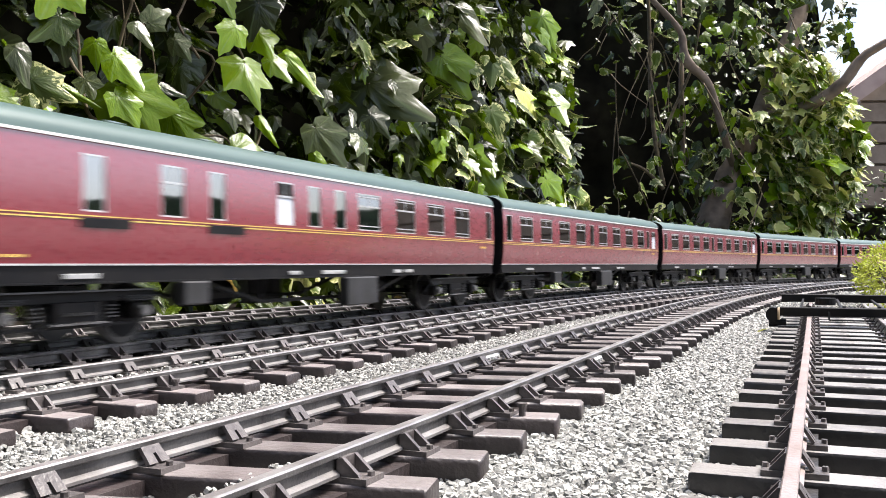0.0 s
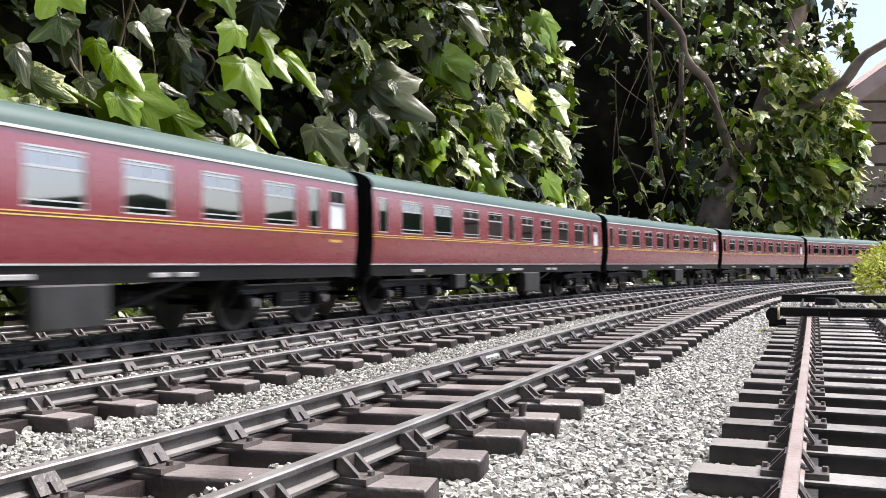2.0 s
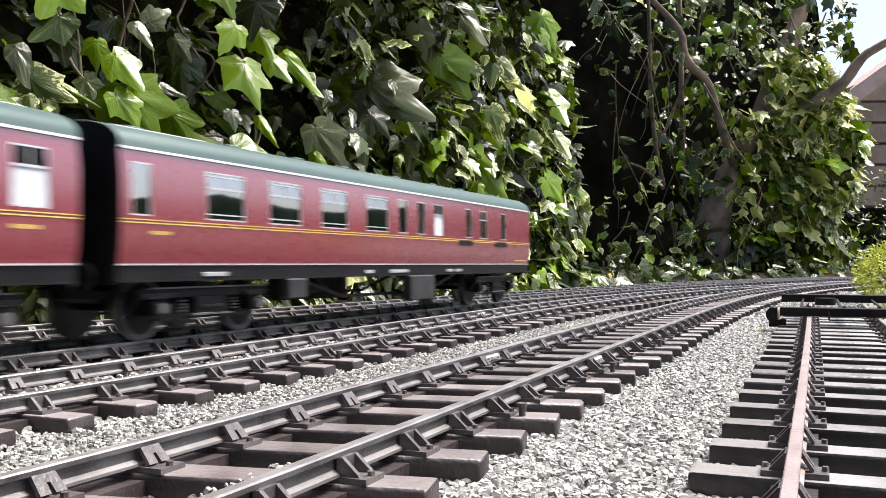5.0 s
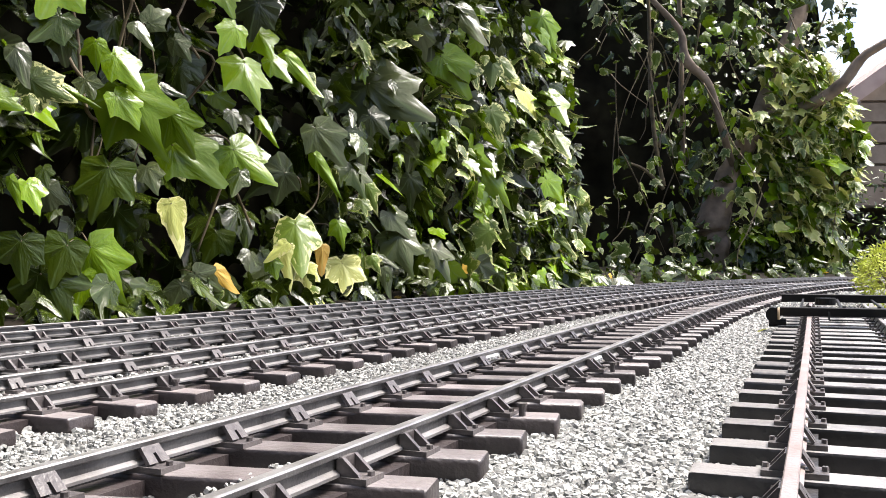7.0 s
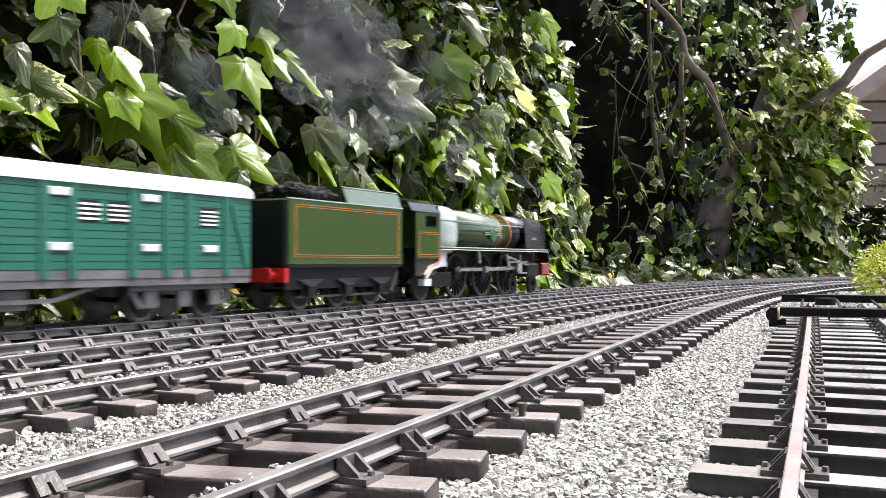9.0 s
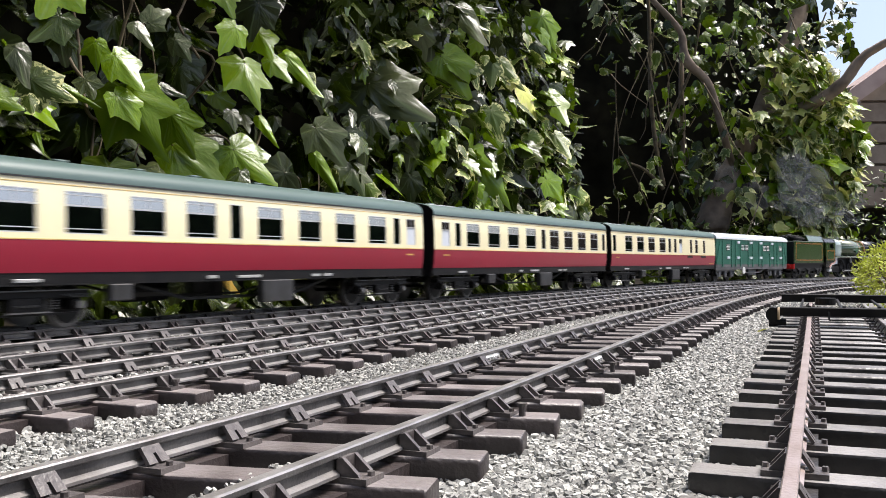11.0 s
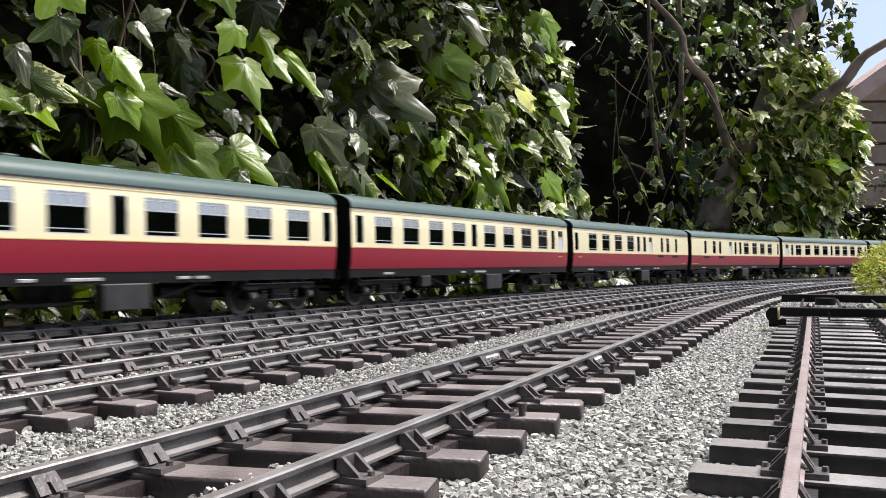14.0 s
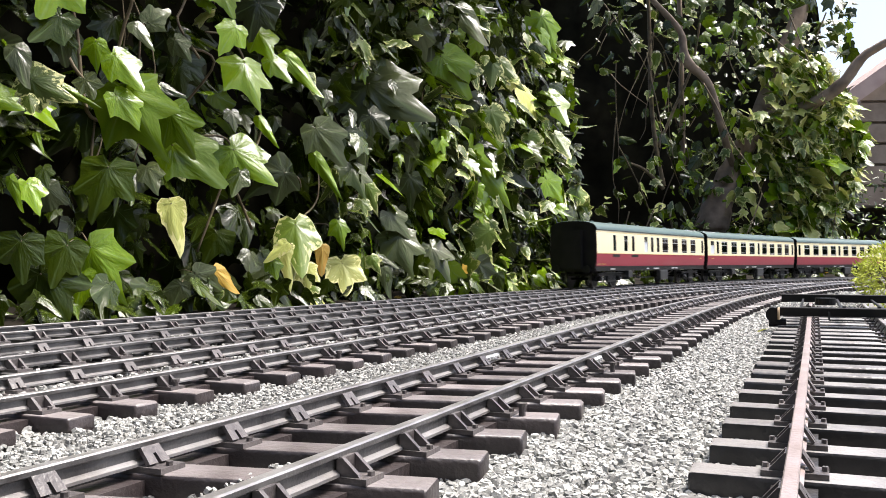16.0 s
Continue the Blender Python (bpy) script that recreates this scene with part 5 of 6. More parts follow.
    hang(1.200, 0.098, 0.082, 0.066, 8, 2, 1)
    hang(1.156, 0.096, 0.040, 0.022, 14, 1, 1)
    hang(1.212, 0.089, 0.034, 0.035, -7, 4, 0)
    hang(1.248, 0.094, 0.057, 0.038, -2, 5, 2)
    hang(1.292, 0.095, 0.037, 0.047, 7, 4, 0)
    hang(1.364, 0.098, 0.045, 0.025, 26, 2, 1)
    hang(1.428, 0.110, 0.106, 0.046, 35, 3, 1)
    hang(1.436, 0.099, 0.075, 0.062, 11, 3, 0)
    hang(1.388, 0.093, 0.028, 0.040, 6, 3, 2)
    hang(1.436, 0.149, 0.290, 0.108, 53, 3, 0)
    hang(1.272, 0.121, 0.205, 0.057, 33, 3, 1)
    hang(1.264, 0.115, 0.168, 0.063, 30, 1, 2)
    hang(1.332, 0.105, 0.161, 0.044, 6, 0, 0)
    hang(1.368, 0.107, 0.139, 0.039, 19, 2, 1)
    hang(1.344, 0.100, 0.117, 0.026, 0, 2, 1)
    hang(1.288, 0.098, 0.088, 0.033, 8, 1, 1)
    hang(1.400, 0.123, 0.238, 0.040, 48, 3, 0)
    hang(1.608, 0.146, 0.404, 0.079, 44, 3, 1)
    hang(1.620, 0.136, 0.363, 0.079, 30, 1, 1)
    hang(1.688, 0.143, 0.458, 0.083, 25, 3, 2)
    hang(1.760, 0.141, 0.449, 0.028, 36, 2, 1)
    hang(1.768, 0.122, 0.382, 0.051, 0, 2, 1)
    hang(1.836, 0.140, 0.396, 0.069, 34, 2, 2)
    hang(1.760, 0.120, 0.297, 0.056, 15, 2, 1)
    hang(1.740, 0.124, 0.196, 0.081, 37, 1, 1)
    hang(1.692, 0.127, 0.220, 0.049, 61, 1, 1)
    hang(2.048, 0.161, 0.528, 0.094, 21, 1, 1)
    hang(2.024, 0.131, 0.364, 0.075, 20, 1, 1)
    hang(3.196, 0.847, 0.745, 0.113, -16, 2, 0)
    hang(2.032, 0.123, 0.285, 0.056, 22, 2, 1)
    hang(1.916, 0.121, 0.271, 0.046, 25, 2, 1)
    hang(1.988, 0.121, 0.196, 0.060, 40, 1, 1)
    hang(2.112, 0.115, 0.182, 0.051, 31, 2, 0)
    hang(3.196, 0.787, 0.232, 0.123, 17, 2, 1)
    hang(3.196, 0.805, 0.109, 0.119, 8, 1, 1)
    hang(3.196, 0.820, 0.027, 0.095, 24, 2, 0)
    hang(1.936, 0.106, 0.008, 0.047, 59, 2, 0)
    hang(2.084, 0.104, 0.022, 0.051, 45, 2, 1)
    hang(1.672, 0.098, 0.036, 0.047, 20, 3, 0)
    hang(1.532, 0.102, 0.060, 0.055, 25, 3, 0)

    # hollows where the hedge is bare and one looks into its dark inside
    hollows = ((1.09, 0.204, 0.033), (1.24, 0.196, 0.048), (1.32, 0.268, 0.040), (0.88, 0.119, 0.024), (0.87, 0.070, 0.029), (0.99, 0.044, 0.041), (1.04, 0.233, 0.032), (1.24, 0.324, 0.034), (1.50, 0.361, 0.029), (1.30, 0.063, 0.025), (0.83, 0.143, 0.021), (0.92, 0.158, 0.023), (0.96, 0.218, 0.021), (1.11, 0.060, 0.027), (1.46, 0.258, 0.028), (1.92, 0.388, 0.037), (1.05, 0.298, 0.020), (1.81, 0.150, 0.029))

    # the leaves between and behind them
    single, joined, spots = len(large), [], []
    for i in range(5200):
        s, z = rnd.uniform(0.30, 2.46), rnd.uniform(-0.005, 0.72)
        deep = 0.006 + rnd.random() ** 1.2 * 0.14
        hollow = noise.noise(Vector((s * 7, z * 9, 21)))
        if hollow > (-0.12 if s < 1.25 else 0.06) and deep < 0.105 and rnd.random() < 0.93:
            continue
        if s < 1.35 and deep < 0.05 and rnd.random() < 0.55:
            continue
        if deep < 0.10 and any(((s - a) * 0.75) ** 2 + (z - b) ** 2 < (c * (1.3 if a > 1.02 else 1.1)) ** 2 for a, b, c in hollows) and rnd.random() < 0.94:
            continue
        if deep < 0.04 and any(abs(s - a) < 0.5 * c and abs(z - b) < 0.55 * c for a, b, c in large):
            continue
        spots.append((deep, s, z))
    for i in range(1500):
        spots.append((rnd.uniform(0.09, 0.16), rnd.uniform(0.30, 2.40), rnd.uniform(-0.005, 0.66)))
    for i in range(850):
        s = rnd.uniform(1.30, 2.25)
        spots.append((rnd.uniform(-0.012, 0.03), s, rnd.uniform(-0.005, 0.50)))
    for i in range(520):
        spots.append((rnd.uniform(-0.030, 0.05), rnd.uniform(0.35, 2.3), rnd.uniform(-0.012, 0.020)))
    # unseen leaves added higher up, which cut the light from overhead
    for i in range(1500):
        spots.append((rnd.uniform(-0.13, 0.10), rnd.uniform(0.0, 2.4), rnd.uniform(0.72, 1.15)))
    # unseen overhang added above to shade the hedge's upper face
    for i in range(330):
        s = rnd.uniform(1.12, 2.1)
        spots.append((rnd.uniform(-0.15, 0.0), s, 0.32 + 0.235 * (s - 0.88) + rnd.uniform(0.0, 0.3)))
    spots.sort()
    for deep, s, z in spots:
        p = beside(LINE_D, s, face(s, z) + deep, z)
        th = LINE_D.at(s)[2]
        out = Vector((math.sin(th), -math.cos(th), 0.0))
        size = min(rnd.lognormvariate(math.log(0.036 if s < 1.2 else 0.031), 0.34), 0.062)
        if z > 0.72:
            size *= 1.8
        tone = noise.noise(Vector((s * 4, z * 5, 40)))
        # leaves at the foot take the dark tone: shade put into their colour
        if z < 0.021 and deep < 0.0505 and s < 1.6:
            mi = pick(rnd, (8, 0.3, 0.2, 0.6, 0.02, 0.05))
            size *= 0.75
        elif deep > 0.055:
            # deeper leaves get darker tones, which paint the shade inside
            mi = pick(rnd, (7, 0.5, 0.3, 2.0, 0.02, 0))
        elif s < 1.15:
            mi = pick(rnd, (6, 2.4 + 4 * max(tone, 0), 0.4, 1.3, 0.05, 0.01))
        elif s < 1.55:
            mi = pick(rnd, (6.5, 1.1, 0.4, 1.8, 0.02, 0.02))
        else:
            mi = pick(rnd, (3.2, 3.4, 3.2, 1.3, 0.10, 0.02))
        m = leaf_pose(p, out, size, rnd, 34)
        i = rnd.randrange(len(IVY_SHAPES))
        if single < 300 and 0.5 < s < 2.2 and deep < 0.04 and z < 0.6:
            leaf_object(IVY_SHAPES, i, mi, base, m)
            single += 1
        else:
            joined.append((m, i, mi))
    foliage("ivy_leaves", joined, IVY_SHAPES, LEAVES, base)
    # stems
    for i in range(44):
        s, z = rnd.uniform(0.4, 2.1), rnd.uniform(-0.01, 0.30)
        pts = []
        for k in range(5):
            pts.append(beside(LINE_D, s, face(s, max(z, 0)) + rnd.uniform(0.02, 0.08), z))
            s += rnd.uniform(-0.06, 0.06)
            z += rnd.uniform(-0.01, 0.10)
        r = rnd.uniform(0.0008, 0.0024)
        tube("stem", pts, [r, r, r * 0.9, r * 0.8, r * 0.6], TWIG, base, 5)
    return base


hedge()


def earth_bank():
    """The bed of earth behind the far track, at the hedge's foot and under the tree, darkened for shade."""
    vs, fs = [], []
    offs = (0.064, 0.075, 0.095, 0.14, 0.22, 0.40, 0.75, 1.4, 2.4)
    rise = (-0.003, 0.0015, 0.007, 0.012, 0.018, 0.024, 0.030, 0.034, 0.03)
    n = 60
    for i in range(n):
        s = 0.2 + 4.1 * i / (n - 1)
        for o, r in zip(offs, rise):
            p = beside(LINE_D, s, o)
            z = LINE_D.height(s) - 0.0132 + r + 0.006 * noise.noise(Vector((p.x * 25, p.y * 25, 3))) * (r > 0)
            vs.append((p.x, p.y, z))
    m = len(offs)
    for i in range(n - 1):
        for j in range(m - 1):
            fs.append((i * m + j, i * m + m + j, i * m + m + j + 1, i * m + j + 1))
    base = raw("earth_bank", vs, fs, EARTH, smooth=True)
    tagged(base, "earth bed behind the far track, its colour lowered for shade", "earth", kind="structure")
    rnd = random.Random(23)
    poses = []
    for i in range(520):
        s = rnd.uniform(2.1, 4.15)
        o = 0.085 + 0.55 * rnd.random() ** 1.5
        p = beside(LINE_D, s, o, LINE_D.height(s) + 0.002 + 0.11 * (0.6 + 0.6 * noise.noise(Vector((s * 7, 0, 5)))) * rnd.random() ** 1.6 * min(1, (o - 0.06) * 9))
        th = LINE_D.at(s)[2]
        # mostly the darkest leaf tone, in place of shade from the overhang
        poses.append((leaf_pose(p, Vector((math.sin(th), -math.cos(th), 0)), rnd.lognormvariate(math.log(0.026), 0.3), rnd, 50), rnd.randrange(7), pick(rnd, (8, 0.25, 0.2, 0.6, 0.03, 0.02))))
    foliage("ground_ivy", poses, IVY_SHAPES, LEAVES, base)


earth_bank()


# ---- the tree, its ivy and the shrubs in the corner ----
def tree():
    rnd = random.Random(3)
    base = tagged(new("tree"), "gnarled old tree trunk overgrown with ivy", "tree")
    tube("trunk", [Vector((1.0148, 3.470, -0.0659)), Vector((1.0022, 3.470, 0.0850)), Vector((1.0064, 3.470, 0.2003)), Vector((1.0670, 3.490, 0.3594)), Vector((1.1686, 3.510, 0.5415)), Vector((1.2892, 3.550, 0.7939)), Vector((1.3904, 3.590, 1.0410)), Vector((1.5129, 3.650, 1.3665))],
         [0.072, 0.056, 0.064, 0.040, 0.034, 0.036, 0.030, 0.024], BARK, base, 14, knots=0.35)
    tube("limb", [Vector((1.0819, 3.470, 0.3786)), Vector((1.0190, 3.400, 0.5053)), Vector((0.9591, 3.370, 0.6743)), Vector((0.8724, 3.350, 0.7616)), Vector((0.8522, 3.350, 0.8628)), Vector((0.7408, 3.350, 0.9944)), Vector((0.6599, 3.350, 1.1361))], [0.014, 0.013, 0.015, 0.017, 0.012, 0.010, 0.009], BARK, base, 10, knots=0.3)
    tube("limb", [Vector((1.1792, 3.510, 0.5415)), Vector((1.2424, 3.450, 0.5851)), Vector((1.3076, 3.350, 0.5936)), Vector((1.3864, 3.250, 0.6517)), Vector((1.4372, 3.210, 0.7315)), Vector((1.5055, 3.150, 0.7814)), Vector((1.6034, 3.100, 0.8296))], [0.030, 0.024, 0.021, 0.021, 0.016, 0.013, 0.010], BARK, base, 10, knots=0.3)
    tube("stem", [Vector((0.8151, 3.450, 0.3141)), Vector((0.7838, 3.450, 0.4808)), Vector((0.7671, 3.450, 0.6893)), Vector((0.7630, 3.450, 0.9186)), Vector((0.7525, 3.450, 1.1271))], [0.009, 0.008, 0.008, 0.007, 0.006], TWIG, base, 8, knots=0.2)
    tube("stem", [Vector((0.7942, 3.450, 0.4600)), Vector((0.8617, 3.470, 0.6092)), Vector((0.9246, 3.470, 0.7560)), Vector((0.9506, 3.450, 0.9186))], [0.007, 0.006, 0.005, 0.004], TWIG, base, 8)
    tube("stem", [Vector((0.9146, 3.570, 0.3883)), Vector((0.9125, 3.570, 0.6040)), Vector((0.9103, 3.570, 0.9060)), Vector((0.8974, 3.570, 1.1433))], [0.012, 0.011, 0.010, 0.009], BARK, base, 8, knots=0.2)
    tube("stem", [Vector((0.8151, 3.450, 0.3037)), Vector((0.7421, 3.450, 0.3766)), Vector((0.6587, 3.450, 0.4079))], [0.008, 0.006, 0.004], TWIG, base, 8)
    tube("stem", [Vector((0.8238, 3.400, 0.0020)), Vector((0.8444, 3.400, 0.1047)), Vector((0.8311, 3.430, 0.2089))], [0.006, 0.006, 0.004], TWIG, base, 6)
    for i in range(38):
        a = rnd.uniform(1060, 1520) if i % 3 else rnd.uniform(1060, 1190)
        b = rnd.uniform(-20, 400)
        d = rnd.uniform(3.25, 3.7)
        p = Vector(((a - 784) / 1655 * d, d, 0.041 + (461 - b) / 1655 * d))
        pts, way = [p], Vector((rnd.uniform(-0.05, 0.05), rnd.uniform(-0.03, 0.03), rnd.uniform(-0.11, -0.04)))
        for k in range(4):
            p = p + way + Vector((rnd.uniform(-0.018, 0.018), rnd.uniform(-0.01, 0.01), rnd.uniform(-0.015, 0.02)))
            pts.append(p)
        tube("twig", pts, [0.0028, 0.0024, 0.002, 0.0016, 0.001], TWIG, base, 5)

    def clump(name, n, region, size, weights, shapes, out=Vector((0.15, -1, 0))):
        poses = []
        while len(poses) < n:
            a, b, dd = rnd.random(), rnd.random(), rnd.random()
            q = region(a, b)
            if q is None:
                continue
            px, py, d0, d1 = q
            d = d0 + (d1 - d0) * dd
            p = Vector(((px - 784) / 1655 * d, d, max(0.041 + (461 - py) / 1655 * d, -0.01)))
            if noise.noise(p * 8) < -0.06:
                continue
            poses.append((leaf_pose(p, out, rnd.lognormvariate(math.log(size * (0.74 if shapes is IVY_SHAPES else 1.0)), 0.3), rnd), rnd.randrange(len(shapes)), pick(rnd, weights)))
        foliage(name, poses, shapes, LEAVES, base)

    # pale variegated ivy on the sunny side
    clump("ivy_leaves", 1150, lambda a, b: (1350 + 185 * a ** 0.8 * (0.55 + 0.45 * math.sin(3.0 * b)), 90 + 320 * b, 3.30, 3.65), 0.062, (0.2, 3, 6, 0.1, 4.5), IVY_SHAPES, Vector((0.7, -0.9, 0.45)))
    clump("ivy_leaves", 420, lambda a, b: (1190 + 330 * a, 395 + 105 * b, 3.30, 3.70), 0.050, (5, 1.2, 0.8, 0.6, 0.08), IVY_SHAPES)
    clump("ivy_leaves", 150, lambda a, b: (1330 + 180 * a, -60 + 190 * b, 3.3, 3.9), 0.056, (4, 2.5, 1.5, 0.5, 0.02), IVY_SHAPES)
    clump("ivy_leaves", 300, lambda a, b: (1040 + 470 * a, -60 + 190 * b ** 1.4, 3.25, 3.85), 0.056, (5, 0.9, 0.8, 0.8, 0.02), IVY_SHAPES)
    clump("ivy_leaves", 130, lambda a, b: (1200 + 130 * a, 150 + 250 * b, 3.40, 3.53), 0.062, (3, 2.2, 1.0, 0.6, 0.02), OVAL_SHAPES)
    clump("ivy_leaves", 420, lambda a, b: (1360 + 160 * a, 200 + 280 * b, 3.55, 3.85), 0.050, (4, 1.2, 1.4, 0.5, 0.05), IVY_SHAPES)
    clump("ivy_leaves", 60, lambda a, b: (1060 + 110 * a, 280 + 170 * b, 3.25, 3.45), 0.045, (2, 1, 2, 0.3, 0.1), IVY_SHAPES)
    clump("ivy_leaves", 330, lambda a, b: (1180 + 230 * a, -10 + 350 * b, 3.60, 3.95), 0.052, (3, 2.6, 1.8, 0.4, 0.04), OVAL_SHAPES)
    clump("ivy_leaves", 160, lambda a, b: (1150 + 250 * a, 20 + 380 * b, 3.35, 3.55), 0.050, (2, 3.0, 2.6, 0.3, 0.08), IVY_SHAPES)
    clump("ivy_leaves", 380, lambda a, b: (1290 + 190 * a, 190 + 280 * b, 3.28, 3.5), 0.052, (1.0, 3.0, 5, 0.2, 2.6), IVY_SHAPES, Vector((0.6, -0.9, 0.4)))
    # only dark leaf tones here, so their colour holds the recess's shade
    clump("dark_leaves", 200, lambda a, b: (1000 + 590 * a, -40 + 540 * b, 3.90, 4.10) if not (1000 + 590 * a > 1480 and -40 + 540 * b < 310) else None, 0.06, (7, 0.0, 0.0, 0.3, 0.0), OVAL_SHAPES)
    # unseen foliage added overhead, which blocks light and keeps the corner dark
    clump("crown", 520, lambda a, b: (860 + 520 * a, -480 + 440 * b, 2.9, 4.4), 0.10, (5, 1.5, 0.6, 0.8, 0.0), OVAL_SHAPES)
    return base


tree()


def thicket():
    """Closes the corner behind the tree with a near-black sheet for its shade, shrub leaves before it."""
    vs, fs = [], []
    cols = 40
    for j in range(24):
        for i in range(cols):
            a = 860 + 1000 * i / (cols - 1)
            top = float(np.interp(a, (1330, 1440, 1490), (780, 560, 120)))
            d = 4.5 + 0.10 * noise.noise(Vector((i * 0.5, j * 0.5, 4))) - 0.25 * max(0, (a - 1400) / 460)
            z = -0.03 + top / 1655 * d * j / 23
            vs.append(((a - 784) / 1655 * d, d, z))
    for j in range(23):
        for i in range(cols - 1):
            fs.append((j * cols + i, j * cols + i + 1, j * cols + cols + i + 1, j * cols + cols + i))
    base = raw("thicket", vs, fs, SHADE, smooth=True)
    tagged(base, "near-black sheet painted for the shade behind the tree", "shrubs")
    rnd = random.Random(8)
    poses = []
    for i in range(900):
        a, b = rnd.uniform(1380, 1700), rnd.uniform(300, 505)
        d = rnd.uniform(3.75, 4.1)
        p = Vector(((a - 784) / 1655 * d, d, 0.041 + (461 - b) / 1655 * d))
        poses.append((leaf_pose(p, Vector((0.1, -1, 0)), rnd.lognormvariate(math.log(0.05), 0.3), rnd, 70), rnd.randrange(4), pick(rnd, (5, 2.2, 0.2, 0.6, 0.0))))
    foliage("long_leaves", poses, LANCE_SHAPES, LEAVES, base)


thicket()


def shed():
    """The boarded shed beyond the hedge's corner, with its sloping bargeboard."""
    base = tagged(new("garden_shed"), "weathered brown boarded shed with a pale bargeboard", "shed")
    d = 5.6
    bm = bmesh.new()
    X0, X1 = (1525 - 784) / 1655 * d, 5.6
    Z1 = 0.041 + (461 - 172) / 1655 * d + 0.09
    box(bm, X0, X1, d, d + 1.2, -0.05, Z1)
    part("wall", bm, BOARD, base)
    n = 9
    h = (Z1 + 0.02) / n
    for i in range(n):
        b = bmesh.new()
        z = -0.02 + i * h
        box(b, X0 - 0.02, X1, d - 0.034, d - 0.012, 0.012, h - 0.004, Matrix.Translation((0, 0, z)))
        part("board", b, BOARD, base)
    b = bmesh.new()
    bar(b, Vector((2.3462, 5.500, 0.9582)), Vector((2.8447, 5.500, 1.3138)), 0.05, 0.085)
    part("bargeboard", b, PINKWOOD, base, "pale pinkish bargeboard")
    b = bmesh.new()
    bar(b, Vector((2.6575, 6.100, 1.1136)), Vector((3.2288, 6.100, 1.5264)), 0.9, 0.03)
    part("roof", b, PINKWOOD, base)


shed()


def corner_shrub():
    """The yellow-green clipped shrub at the siding's end."""
    rnd = random.Random(17)
    c = Vector((0.5066, 1.020, 0.0231))
    base = tagged(new("shrub"), "small bright yellow-green shrub beside the siding", "shrub")
    poses = []
    for i in range(2600):
        v = Vector([rnd.gauss(0, 1) for _ in range(3)]).normalized()
        r = 0.056 * (0.55 + 0.45 * rnd.random() ** 0.5) * (1 + 0.25 * noise.noise(v * 3.5))
        p = c + Vector((v.x * r, v.y * r, v.z * r * 0.72 + 0.002))
        if p.z < -0.013:
            continue
        m = Matrix.Translation(p) @ v.to_track_quat("-Z", "Y").to_matrix().to_4x4() @ pose(0, 0, 0, rnd.gauss(0, 35), rnd.gauss(0, 35), rnd.uniform(0, 360)) @ Matrix.Scale(rnd.uniform(0.007, 0.014), 4)
        poses.append((m, rnd.randrange(4), 0))
    foliage("shrub_leaves", poses, LANCE_SHAPES, [SHRUB], base)
    for i in range(14):
        a = rnd.uniform(0, 6.28)
        tube("branch", [(c.x, c.y, -0.016), (c.x + 0.015 * math.cos(a), c.y + 0.015 * math.sin(a), 0.005), (c.x + 0.042 * math.cos(a), c.y + 0.042 * math.sin(a), 0.028)], [0.0025, 0.0018, 0.001], TWIG, base, 5)


corner_shrub()


def garden_hedge():
    """An unseen clipped hedge added behind the viewer to keep light off the near faces."""
    base = tagged(new("garden_hedge"), "unseen dark hedge added behind the viewer to block light", "hedge")
    for x0, x1, y0, y1 in ((-6, 2.2, -2.4, -1.5),):
        vs, fs = [], []
        n = 30
        for j in range(8):
            for i in range(n):
                u = i / (n - 1)
                x, y = (x0 + (x1 - x0) * u, y1) if x1 - x0 > 2 else (x0, y0 + (y1 - y0) * u)
                k = 0.2 * noise.noise(Vector((x * 2, y * 2, j * 0.8)))
                vs.append((x + k * (x1 - x0 < 2), y + k * (x1 - x0 > 2), -0.05 + j / 7 * (1.7 + 0.3 * noise.noise(Vector((x, y, 2))))))
        for j in range(7):
            for i in range(n - 1):
                fs.append((j * n + i, j * n + i + 1, j * n + n + i + 1, j * n + n + i))
        raw("hedge_face", vs, fs, HEDGE, base, smooth=True)


def far_shrubs():
    """Unseen shrubs added along the open side, uneven against the sky, for the windows to mirror."""
    vs, fs, n = [], [], 90
    for j in range(6):
        for i in range(n):
            y = -7 + 24 * i / (n - 1)
            top = 0.99 + 0.18 * noise.noise(Vector((y * 0.5, 0, 11))) + 0.06 * noise.noise(Vector((y * 2.5, 0, 5)))
            vs.append((8.5 + 0.25 * noise.noise(Vector((y * 2, j, 3))), y, -0.05 + max(top, 0.12) * j / 5))
    for j in range(5):
        for i in range(n - 1):
            fs.append((j * n + i, j * n + i + 1, j * n + n + i + 1, j * n + n + i))
    ob = raw("far_shrubs", vs, fs, HEDGE, smooth=True)
    tagged(ob, "unseen dark shrubs added for the coach windows to mirror", "shrubs")


garden_hedge()
far_shrubs()


